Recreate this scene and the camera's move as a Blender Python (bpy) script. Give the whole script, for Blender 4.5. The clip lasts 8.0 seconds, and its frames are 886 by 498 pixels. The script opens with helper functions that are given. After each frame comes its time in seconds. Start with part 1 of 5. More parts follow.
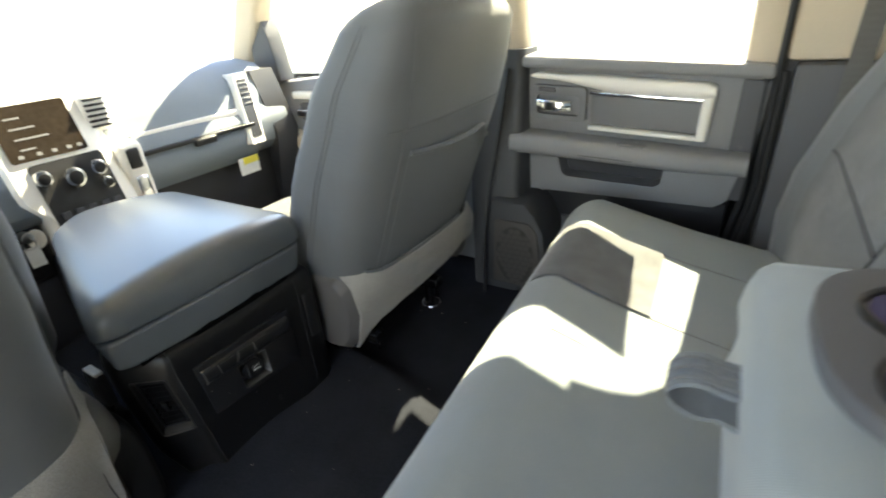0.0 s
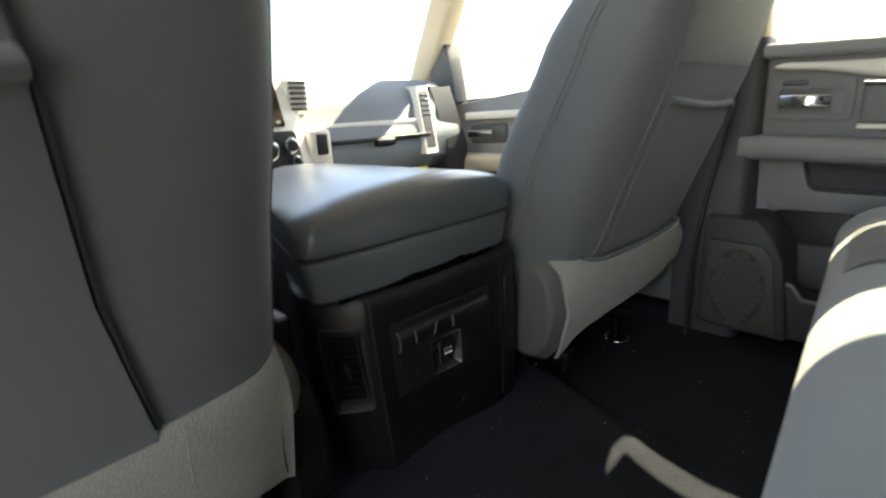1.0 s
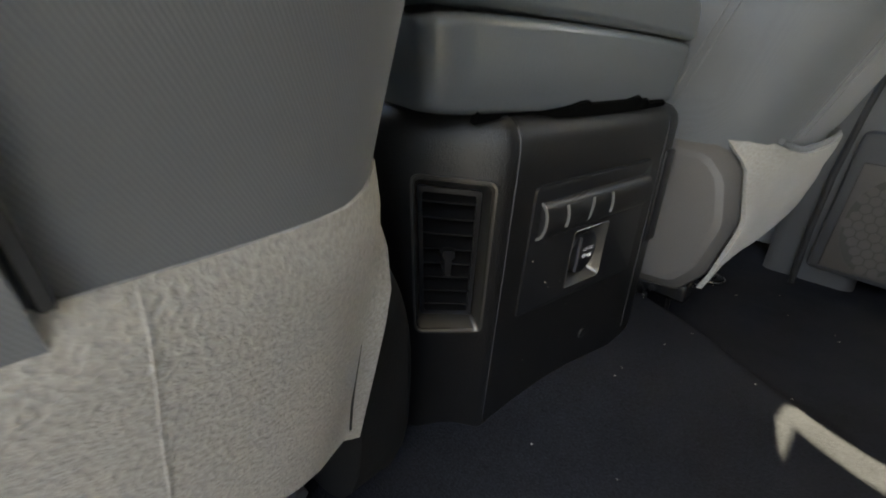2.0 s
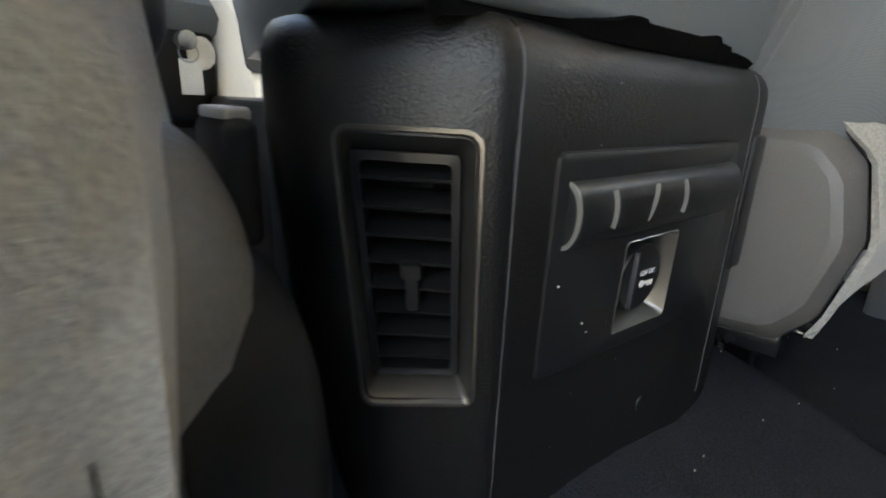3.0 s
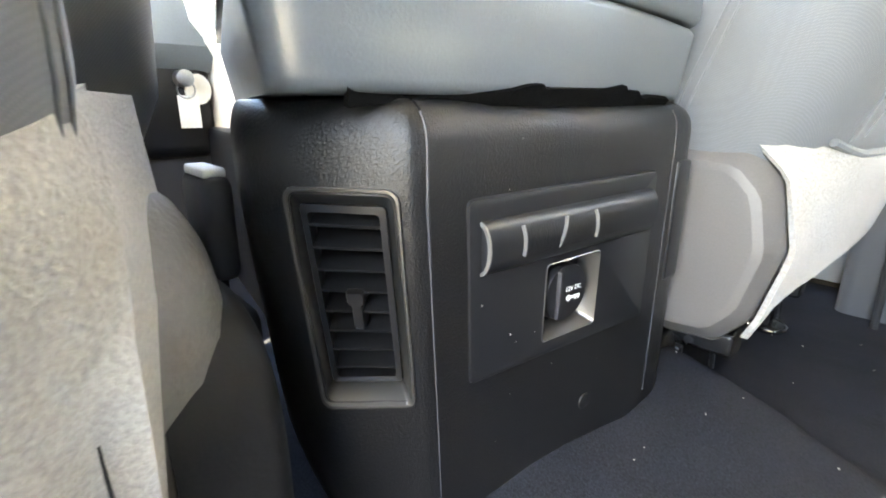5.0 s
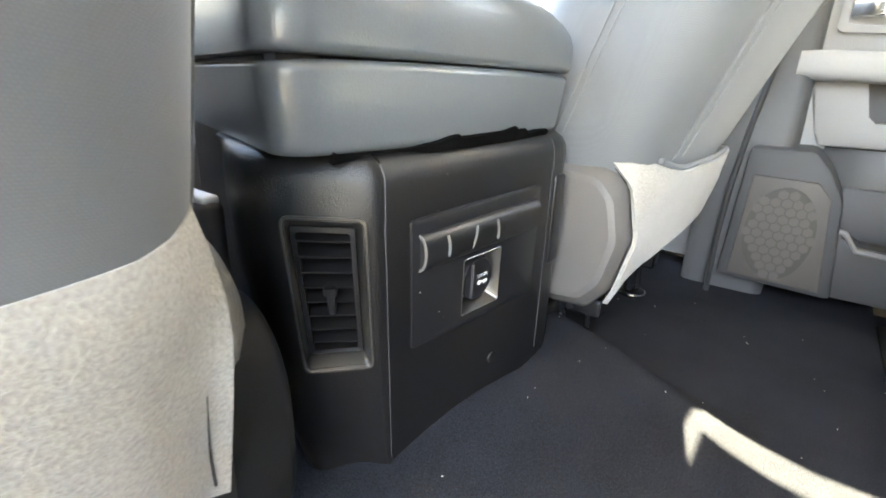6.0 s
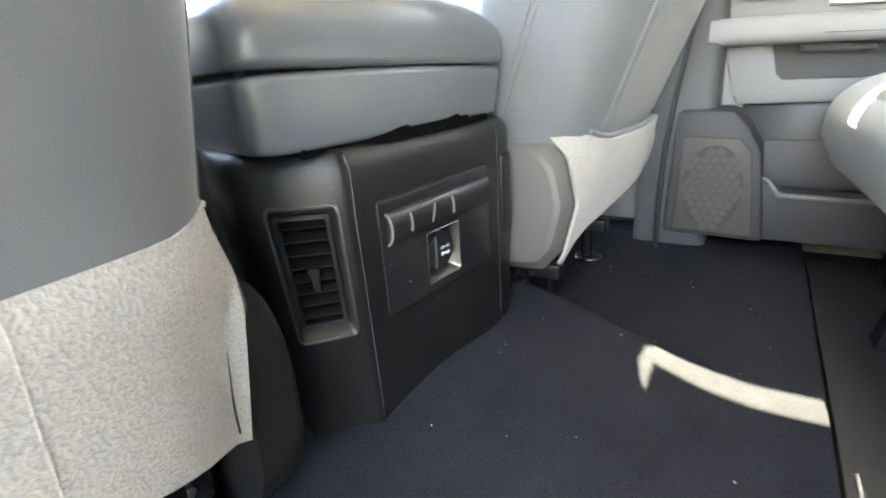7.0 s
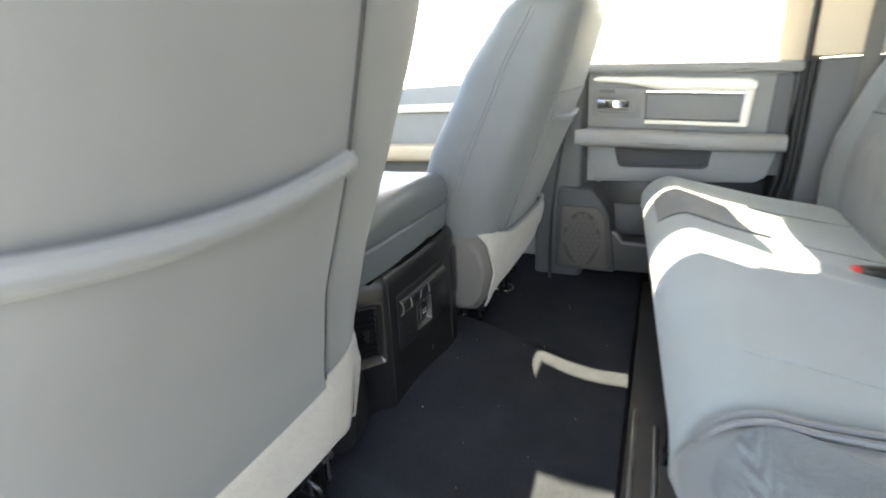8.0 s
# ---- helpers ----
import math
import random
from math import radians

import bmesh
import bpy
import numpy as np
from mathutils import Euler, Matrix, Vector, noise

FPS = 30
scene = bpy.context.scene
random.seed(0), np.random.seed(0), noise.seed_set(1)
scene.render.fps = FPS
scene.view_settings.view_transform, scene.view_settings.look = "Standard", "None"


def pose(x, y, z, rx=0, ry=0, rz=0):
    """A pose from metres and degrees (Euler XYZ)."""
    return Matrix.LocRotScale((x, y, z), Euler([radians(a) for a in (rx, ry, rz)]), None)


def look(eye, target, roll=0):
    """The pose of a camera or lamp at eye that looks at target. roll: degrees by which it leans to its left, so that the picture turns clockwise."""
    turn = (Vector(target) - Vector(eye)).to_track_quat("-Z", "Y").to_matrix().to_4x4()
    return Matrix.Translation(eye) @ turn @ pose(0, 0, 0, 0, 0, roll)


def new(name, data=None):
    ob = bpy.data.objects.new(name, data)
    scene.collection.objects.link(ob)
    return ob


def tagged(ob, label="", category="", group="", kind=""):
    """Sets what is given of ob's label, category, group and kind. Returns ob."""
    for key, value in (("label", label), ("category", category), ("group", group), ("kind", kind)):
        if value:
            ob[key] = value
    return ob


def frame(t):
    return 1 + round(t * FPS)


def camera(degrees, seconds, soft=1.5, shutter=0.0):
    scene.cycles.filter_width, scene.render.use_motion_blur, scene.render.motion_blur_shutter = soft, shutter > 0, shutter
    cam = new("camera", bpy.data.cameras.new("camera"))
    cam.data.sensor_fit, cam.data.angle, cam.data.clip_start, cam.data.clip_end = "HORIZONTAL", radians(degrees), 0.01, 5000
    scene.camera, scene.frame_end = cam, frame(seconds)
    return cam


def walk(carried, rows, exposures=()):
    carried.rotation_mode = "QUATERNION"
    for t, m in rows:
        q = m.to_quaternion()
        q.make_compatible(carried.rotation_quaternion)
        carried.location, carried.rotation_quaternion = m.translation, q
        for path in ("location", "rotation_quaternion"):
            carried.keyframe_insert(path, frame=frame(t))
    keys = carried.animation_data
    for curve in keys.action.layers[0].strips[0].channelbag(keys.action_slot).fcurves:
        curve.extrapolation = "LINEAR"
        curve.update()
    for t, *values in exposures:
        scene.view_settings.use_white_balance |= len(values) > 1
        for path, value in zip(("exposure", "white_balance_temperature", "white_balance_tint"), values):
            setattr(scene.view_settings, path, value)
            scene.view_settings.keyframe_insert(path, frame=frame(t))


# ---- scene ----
# camera
cam = camera(85.00, 8.0, soft=1.8, shutter=0.4)
PATH = [
    (0, 0.6400, -0.3260, 0.7260, 63.20, 4.35, 31.30),
    (0.4, 0.5380, -0.3470, 0.6410, 67.35, 5.10, 35.35),
    (0.8, 0.4424, -0.3607, 0.5593, 71.17, 1.98, 41.09),
    (1, 0.4280, -0.3792, 0.5115, 74.40, 3.39, 44.67),
    (1.5, 0.2385, -0.3663, 0.4106, 66.41, -5.85, 48.79),
    (1.7, 0.1981, -0.3512, 0.3865, 66.04, -5.47, 44.64),
    (2.8, 0.1188, -0.2388, 0.2934, 71.92, -0.49, 46.54),
    (3, 0.1087, -0.2140, 0.2895, 73.03, -2.21, 48.21),
    (3.5, 0.1400, -0.1693, 0.3011, 73.76, 1.30, 47.58),
    (4, 0.1861, -0.1348, 0.3142, 74.62, 5.21, 51.44),
    (4.5, 0.1653, -0.1607, 0.3094, 74.17, 4.01, 50.92),
    (4.7, 0.1601, -0.1860, 0.3117, 74.76, 1.58, 50.51),
    (5.8, 0.1928, -0.2719, 0.3344, 70.59, -1.97, 40.27),
    (6, 0.2063, -0.2932, 0.3613, 70.92, -1.92, 37.77),
    (6.5, 0.2042, -0.3133, 0.3485, 70.44, -0.46, 36.17),
    (7.2, 0.2694, -0.3687, 0.3798, 70.86, 4.93, 31.04),
    (7.5, 0.2900, -0.4480, 0.4432, 71.47, 3.01, 28.16),
    (8, 0.3633, -0.6605, 0.6005, 70.13, 3.46, 23.31),
]
EXPOSURES = [(0.0, 2.75, 7350, 13), (1.0, 2.25, 7450, 14), (1.7, 2.93, 7850, 16), (3.0, 3.6, 7550, 14), (3.5, 4.5, 7550, 16), (4.5, 5.32, 7450, 16), (6.0, 5.0, 7550, 16), (6.5, 4.76, 7500, 16), (7.0, 4.75, 7450, 16), (7.5, 4.28, 7450, 15), (8.0, 3.66, 7250, 14)]
walk(cam, [(t, pose(*p)) for t, *p in PATH], EXPOSURES)

# ---- light: a clear midday sky, the sun high on the passenger side ----
SUN_TAN = 1.078          # tangent of the sun's height
world = bpy.data.worlds.new("sky")
scene.world = world
world.use_nodes = True
wn = world.node_tree
sky = wn.nodes.new("ShaderNodeTexSky")
sky.sky_type = "NISHITA"
sky.sun_disc = False
sky.sun_elevation = math.atan(SUN_TAN)
sky.sun_rotation = 0.0
wn.nodes["Background"].inputs[1].default_value = 0.15
wn.links.new(sky.outputs[0], wn.nodes["Background"].inputs[0])

sun = new("sun", bpy.data.lights.new("sun", "SUN"))
sun.data.energy = 5.0
sun.data.angle = radians(0.53)
sun.data.color = (1.0, 1.0, 0.76)
sun.matrix_world = look((0.0, 1.0, SUN_TAN), (0.0, 0.0, 0.0))

# added area lamp that boosts the sky's light in the open driver-side rear doorway
doorway = new("doorway_light", bpy.data.lights.new("doorway_light", "AREA"))
doorway.data.shape, doorway.data.size, doorway.data.size_y = "RECTANGLE", 0.46, 0.56
doorway.data.energy = 0.55
doorway.data.color = (0.90, 0.97, 1.0)
doorway.matrix_world = look((0.36, -0.885, 0.86), (0.36, 0.0, 0.60))


# ---- materials ----
def material(name, colour, rough=0.6, metal=0.0, grain=400.0, bump=0.15, vary=0.12, blotch=9.0, spec=0.5, sheen=0.0, distort=0.0, coat=0.0, coat_rough=0.3, patchy=1.0):
    """A procedural surface: fine grain with relief, and broad uneven wear."""
    m = bpy.data.materials.new(name)
    m.use_nodes = True
    nt = m.node_tree
    b = nt.nodes["Principled BSDF"]
    b.inputs["Metallic"].default_value = metal
    b.inputs["Specular IOR Level"].default_value = spec
    b.inputs["Sheen Weight"].default_value = sheen
    b.inputs["Coat Weight"].default_value = coat
    b.inputs["Coat Roughness"].default_value = coat_rough
    tc = nt.nodes.new("ShaderNodeTexCoord")
    fine = nt.nodes.new("ShaderNodeTexNoise")
    fine.inputs["Scale"].default_value = grain
    fine.inputs["Detail"].default_value = 3.0
    fine.inputs["Distortion"].default_value = distort
    broad = nt.nodes.new("ShaderNodeTexNoise")
    broad.inputs["Scale"].default_value = blotch
    broad.inputs["Detail"].default_value = 4.0
    nt.links.new(tc.outputs["Object"], fine.inputs["Vector"])
    nt.links.new(tc.outputs["Object"], broad.inputs["Vector"])
    add = nt.nodes.new("ShaderNodeMath")
    add.operation = "ADD"
    nt.links.new(fine.outputs["Fac"], add.inputs[0])
    soft = nt.nodes.new("ShaderNodeMath")
    soft.operation, soft.inputs[1].default_value, soft.inputs[2].default_value = "MULTIPLY_ADD", patchy, 0.5 - 0.5 * patchy
    nt.links.new(broad.outputs["Fac"], soft.inputs[0])
    nt.links.new(soft.outputs[0], add.inputs[1])
    ramp = nt.nodes.new("ShaderNodeMapRange")
    ramp.inputs["From Min"].default_value, ramp.inputs["From Max"].default_value = 0.6, 1.4
    ramp.inputs["To Min"].default_value, ramp.inputs["To Max"].default_value = 1 - vary, 1 + vary
    nt.links.new(add.outputs[0], ramp.inputs["Value"])
    mul = nt.nodes.new("ShaderNodeVectorMath")
    mul.operation = "SCALE"
    mul.inputs[0].default_value = colour
    nt.links.new(ramp.outputs[0], mul.inputs["Scale"])
    nt.links.new(mul.outputs[0], b.inputs["Base Color"])
    rr = nt.nodes.new("ShaderNodeMapRange")
    rr.inputs["To Min"].default_value, rr.inputs["To Max"].default_value = max(0.02, rough - 0.08), min(1, rough + 0.08)
    nt.links.new(broad.outputs["Fac"], rr.inputs["Value"])
    nt.links.new(rr.outputs[0], b.inputs["Roughness"])
    if bump:
        bp = nt.nodes.new("ShaderNodeBump")
        bp.inputs["Strength"].default_value = bump
        bp.inputs["Distance"].default_value = 0.001
        nt.links.new(fine.outputs["Fac"], bp.inputs["Height"])
        nt.links.new(bp.outputs[0], b.inputs["Normal"])
    return m


def woven(name, colour, scale=900.0, bump=0.5, vary=0.25, rough=0.9, sheen=0.2, pitch=0.0011):
    """Cloth: two crossed fine wave sets over blotchy wear."""
    m = material(name, colour, rough, 0.0, scale, bump, vary, 14.0, 0.2, sheen)
    nt = m.node_tree
    tc = nt.nodes["Texture Coordinate"]
    bp = [n for n in nt.nodes if n.type == "BUMP"][0]
    waves = []
    for turn in (38.0, -38.0):
        mp = nt.nodes.new("ShaderNodeMapping")
        mp.inputs["Rotation"].default_value = (radians(turn), 0, radians(turn) * 0.4)
        w = nt.nodes.new("ShaderNodeTexWave")
        w.bands_direction = "Y"
        w.inputs["Scale"].default_value = 0.314 / pitch
        w.inputs["Distortion"].default_value = 1.4
        w.inputs["Detail"].default_value = 1.0
        nt.links.new(tc.outputs["Object"], mp.inputs["Vector"])
        nt.links.new(mp.outputs[0], w.inputs["Vector"])
        waves.append(w)
    mx = nt.nodes.new("ShaderNodeMath")
    mx.operation = "MULTIPLY"
    nt.links.new(waves[0].outputs["Fac"], mx.inputs[0])
    nt.links.new(waves[1].outputs["Fac"], mx.inputs[1])
    nt.links.new(mx.outputs[0], bp.inputs["Height"])
    bp.inputs["Distance"].default_value = pitch * 0.35
    # shade in the hollows of the weave is put into the colour; ribs stay lighter
    scale = [n for n in nt.nodes if n.type == "VECT_MATH"][0]
    rib = nt.nodes.new("ShaderNodeMapRange")
    rib.inputs["To Min"].default_value, rib.inputs["To Max"].default_value = 1.0 - vary, 1.0 + vary
    nt.links.new(mx.outputs[0], rib.inputs["Value"])
    both = nt.nodes.new("ShaderNodeMath")
    both.operation = "MULTIPLY"
    nt.links.new(scale.inputs["Scale"].links[0].from_socket, both.inputs[0])
    nt.links.new(rib.outputs[0], both.inputs[1])
    nt.links.new(both.outputs[0], scale.inputs["Scale"])
    return m


def carpet(name, colour, scale=260.0, vary=0.5, bump=1.0, sheen=0.3):
    m = material(name, colour, 1.0, 0.0, scale, bump, vary, 12.0, 0.1, sheen, patchy=0.35)
    [n for n in m.node_tree.nodes if n.type == "BUMP"][0].inputs["Distance"].default_value = 0.0012
    [n for n in m.node_tree.nodes if n.type == "TEX_NOISE"][0].inputs["Detail"].default_value = 8.0
    return m


def glass(name, tint=(0.9, 0.93, 0.92, 1)):
    m = bpy.data.materials.new(name)
    m.use_nodes = True
    nt = m.node_tree
    nt.nodes.remove(nt.nodes["Principled BSDF"])
    tr = nt.nodes.new("ShaderNodeBsdfTransparent")
    tr.inputs[0].default_value = tint
    gl = nt.nodes.new("ShaderNodeBsdfGlossy")
    gl.inputs["Roughness"].default_value = 0.02
    lw = nt.nodes.new("ShaderNodeLayerWeight")
    power = nt.nodes.new("ShaderNodeMath")
    power.operation, power.inputs[1].default_value = "POWER", 5.0
    fr = nt.nodes.new("ShaderNodeMath")
    fr.operation, fr.inputs[1].default_value, fr.inputs[2].default_value = "MULTIPLY_ADD", 0.8, 0.04
    nt.links.new(lw.outputs["Facing"], power.inputs[0])
    nt.links.new(power.outputs[0], fr.inputs[0])
    mix = nt.nodes.new("ShaderNodeMixShader")
    nt.links.new(fr.outputs[0], mix.inputs[0])
    nt.links.new(tr.outputs[0], mix.inputs[1])
    nt.links.new(gl.outputs[0], mix.inputs[2])
    nt.links.new(mix.outputs[0], nt.nodes["Material Output"].inputs[0])
    return m


def paper(name):
    m = bpy.data.materials.new(name)
    m.use_nodes = True
    nt = m.node_tree
    nt.nodes.remove(nt.nodes["Principled BSDF"])
    a = nt.nodes.new("ShaderNodeBsdfDiffuse")
    a.inputs[0].default_value = (0.8, 0.8, 0.78, 1)
    b = nt.nodes.new("ShaderNodeBsdfTranslucent")
    b.inputs[0].default_value = (0.95, 0.95, 0.93, 1)
    mix = nt.nodes.new("ShaderNodeMixShader")
    mix.inputs[0].default_value = 0.6
    nt.links.new(a.outputs[0], mix.inputs[1])
    nt.links.new(b.outputs[0], mix.inputs[2])
    nt.links.new(mix.outputs[0], nt.nodes["Material Output"].inputs[0])
    return m


CLOTH = material("seat_cloth", (0.212, 0.236, 0.245), 0.9, 0, 1100, 0.45, 0.12, 7, 0.2, 0.25)
CLOTH_SMOOTH = woven("smooth_seat_cloth", (0.140, 0.148, 0.154), 1400.0, 0.22, 0.08, 0.62)
ARM_CLOTH = woven("armrest_cloth", (0.25, 0.28, 0.29), 1000.0, 0.2, 0.06, 0.62, pitch=0.0015)
CLOTH_DARK = material("dark_seat_cloth", (0.095, 0.098, 0.10), 0.95, 0, 700, 0.8, 0.4, 22, 0.15, 0.25)
MESH_CLOTH = woven("streaked_seat_cloth", (0.125, 0.145, 0.158), 420.0, 0.9, 0.6)
LID_VINYL = material("armrest_vinyl", (0.110, 0.126, 0.140), 0.42, 0, 620, 0.18, 0.08, 9.0, 0.9, 0.0, 0.0, 1.0, 0.26)
SEAT_CARPET = carpet("heather_seat_carpet", (0.352, 0.338, 0.308), 520.0, 0.36, 0.9)
FLOOR_CARPET = carpet("dark_floor_carpet", (0.0205, 0.0222, 0.0275), 700.0, 1.0, 1.0, 0.0)
BLACK_PLASTIC = material("black_grained_plastic", (0.0085, 0.0082, 0.0088), 0.40, 0, 820, 0.42, 0.25, 9.0, 0.55)
BEZEL_PLASTIC = material("satin_bezel_plastic", (0.040, 0.037, 0.033), 0.34, 0, 900, 0.04, 0.1, 9.0, 0.9, 0.0, 0.0, 1.0, 0.28)
PANEL_PLASTIC = material("smooth_black_plastic", (0.014, 0.014, 0.0155), 0.38, 0, 900, 0.08, 0.12)
GREY_PLASTIC = material("grey_plastic", (0.19, 0.19, 0.195), 0.55, 0, 600, 0.25, 0.1)
PILLAR_PLASTIC = material("pillar_plastic", (0.070, 0.071, 0.074), 0.55, 0, 600, 0.25, 0.1)
POD_PLASTIC = material("warm_grey_plastic", (0.12, 0.112, 0.105), 0.45, 0, 600, 0.25, 0.1)
DOOR_PLASTIC = material("door_plastic", (0.27, 0.27, 0.272), 0.55, 0, 700, 0.25, 0.08)
DOOR_DARK = material("dark_door_plastic", (0.1, 0.1, 0.105), 0.6, 0, 700, 0.3, 0.1)
DOOR_MID = material("mid_door_plastic", (0.055, 0.055, 0.057), 0.6, 0, 700, 0.3, 0.1)
GRILLE = material("grille_plastic", (0.085, 0.076, 0.068), 0.6, 0, 700, 0.2, 0.1)
GRILLE_DARK = material("grille_recess_plastic", (0.050, 0.045, 0.040), 0.6, 0, 700, 0.2, 0.1)
DASH_PLASTIC = material("dashboard_plastic", (0.2, 0.23, 0.26), 0.6, 0, 500, 0.3, 0.08)
DASH_DARK = material("dark_dashboard_plastic", (0.045, 0.045, 0.05), 0.55, 0, 500, 0.3, 0.1)
EDGE_SILVER = material("dull_silver_edge", (0.22, 0.215, 0.205), 0.35, 0.3, 300, 0.0, 0.05)
SILVER = material("silver_trim", (0.90, 0.86, 0.78), 0.38, 0.0, 300, 0.03, 0.05)
CHROME = material("chrome", (0.85, 0.85, 0.86), 0.08, 1.0, 300, 0.0, 0.03)
STEEL = material("bare_steel", (0.5, 0.5, 0.5), 0.3, 1.0, 300, 0.05, 0.15)
ZINC = material("bright_zinc", (0.9, 0.9, 0.9), 0.3, 1.0, 300, 0.0, 0.05)
BLACK_METAL = material("black_painted_metal", (0.015, 0.015, 0.016), 0.25, 0, 200, 0.05, 0.1)
BEIGE = material("beige_pillar_trim", (0.64, 0.54, 0.41), 0.7, 0, 500, 0.2, 0.06)
HEADLINER = material("headliner_cloth", (0.5, 0.46, 0.4), 0.95, 0, 800, 0.2, 0.06)
RUBBER = material("door_seal_rubber", (0.02, 0.02, 0.021), 0.55, 0, 300, 0.1, 0.1)
BELT = woven("belt_webbing", (0.16, 0.155, 0.145), 1600.0, 0.3, 0.1, pitch=0.0012)
LOOP_CLOTH = woven("loop_webbing", (0.17, 0.19, 0.205), 1300.0, 0.4, 0.12)
STITCH = material("stitching_thread", (0.15, 0.155, 0.16), 0.9)
# near-black colour that paints the shade inside sewn folds and grooves
SEAM_SHADE = material("shaded_seam_fold", (0.025, 0.026, 0.027), 0.95)
POD_GRAIN = material("coarse_grained_plastic", (0.15, 0.145, 0.136), 0.42, 0, 330, 0.9, 0.12)
MATT_BLACK = material("matt_black_plastic", (0.010, 0.010, 0.0105), 0.65, 0, 500, 0.15, 0.2, 9.0, 0.25)
FOAM = material("black_foam_gasket", (0.004, 0.004, 0.004), 0.95, 0, 500, 0.6, 0.2, 9.0, 0.05)
SCREEN = material("screen_glass", (0.03, 0.022, 0.016), 0.12, 0, 100, 0.0, 0.3)
WHITE_PRINT = material("white_print", (0.85, 0.85, 0.85), 0.6, 0, 200, 0.0, 0.05)
RED = material("red_button_plastic", (0.6, 0.03, 0.02), 0.4)
YELLOW = material("yellow_label_paper", (0.85, 0.75, 0.1), 0.7)
WHITE_PAPER = material("white_label_paper", (0.8, 0.8, 0.78), 0.8)
PURPLE = material("dark_blue_lens", (0.03, 0.03, 0.12), 0.2)
CRUMB = material("pale_crumbs", (0.6, 0.58, 0.52), 0.9)
CONCRETE = material("pale_concrete", (0.45, 0.405, 0.335), 0.9, 0, 40, 0.3, 0.15, 0.8)
GLASS = glass("window_glass")
TINTED_GLASS = glass("tinted_window_glass", (0.14, 0.15, 0.15, 1))
STICKER = paper("sticker_paper")


# ---- building helpers ----
def finish(bm, name, mat, smooth=True):
    bmesh.ops.recalc_face_normals(bm, faces=bm.faces[:])
    me = bpy.data.meshes.new(name)
    bm.to_mesh(me)
    bm.free()
    for p in me.polygons:
        p.use_smooth = smooth
    if smooth:
        me.set_sharp_from_angle(angle=radians(40))
    me.materials.append(mat)
    return me


def thing(name, label, category, place=(0, 0, 0), group="", kind=""):
    ob = new(name)
    ob.location = place
    ob.empty_display_size = 0.02
    return tagged(ob, label, category, group, kind)


def part(name, bm, mat, parent, label=""):
    """Links a bmesh in world coordinates as one mesh under a thing or a part."""
    ob = new(name, finish(bm, name, mat))
    if parent is not None:
        ob.parent = parent
        place = Vector((0, 0, 0))
        up = parent
        while up is not None:
            place += up.location
            up = up.parent
        ob.data.transform(Matrix.Translation(-place))
    if label:
        ob["label"] = label
    return ob


def single(name, bm, mat, label, category, kind="", group=""):
    return tagged(new(name, finish(bm, name, mat)), label, category, group, kind)


def join(*bms):
    out = bmesh.new()
    for b in bms:
        me = bpy.data.meshes.new("tmp")
        b.to_mesh(me)
        b.free()
        out.from_mesh(me)
        bpy.data.meshes.remove(me)
    return out


def box(x0, x1, y0, y1, z0, z1, r=0.0, seg=3):
    bm = bmesh.new()
    bmesh.ops.create_cube(bm, size=1)
    for v in bm.verts:
        v.co = Vector(((x0 + x1) / 2 + v.co.x * (x1 - x0), (y0 + y1) / 2 + v.co.y * (y1 - y0), (z0 + z1) / 2 + v.co.z * (z1 - z0)))
    if r > 0:
        r = min(r, 0.49 * min(abs(x1 - x0), abs(y1 - y0), abs(z1 - z0)))
        bmesh.ops.bevel(bm, geom=bm.edges[:], offset=r, segments=seg, affect="EDGES", profile=0.5)
    return bm


def loft(sections, cap=True, closed=True):
    bm = bmesh.new()
    rings = [[bm.verts.new(p) for p in s] for s in sections]
    n = len(rings[0])
    for a, b in zip(rings, rings[1:]):
        for i in range(n if closed else n - 1):
            j = (i + 1) % n
            bm.faces.new((a[i], a[j], b[j], b[i]))
    if cap and closed:
        bm.faces.new(rings[0][::-1])
        bm.faces.new(rings[-1])
    return bm


def prism(outline, axis, a, b, bevel=0.0, seg=2):
    """An outline in the two other axes (in x, y, z order) drawn out along axis from a to b."""
    def at(p, c):
        q = list(p)
        q.insert("xyz".index(axis), c)
        return q
    bm = loft([[at(p, a) for p in outline], [at(p, b) for p in outline]])
    if bevel:
        bmesh.ops.bevel(bm, geom=bm.edges[:], offset=bevel, segments=seg, affect="EDGES", profile=0.5)
    return bm


def frame_ring(outer, inner, axis, a, b, bevel=0.0):
    """A ring between two outlines with equally many points."""
    def at(p, c):
        q = list(p)
        q.insert("xyz".index(axis), c)
        return q
    n = len(outer)
    bm = loft([[at(p, a) for p in outer], [at(p, b) for p in outer], [at(p, b) for p in inner], [at(p, a) for p in inner], [at(p, a) for p in outer]], cap=False)
    bmesh.ops.remove_doubles(bm, verts=bm.verts[:], dist=1e-5)
    return bm


def rounded(u0, u1, v0, v1, r, n=5):
    """A rounded rectangle as an outline."""
    out = []
    for cu, cv, a0 in ((u1 - r, v1 - r, 0), (u0 + r, v1 - r, 90), (u0 + r, v0 + r, 180), (u1 - r, v0 + r, 270)):
        for i in range(n):
            a = radians(a0 + 90 * i / (n - 1))
            out.append((cu + r * math.cos(a), cv + r * math.sin(a)))
    return out


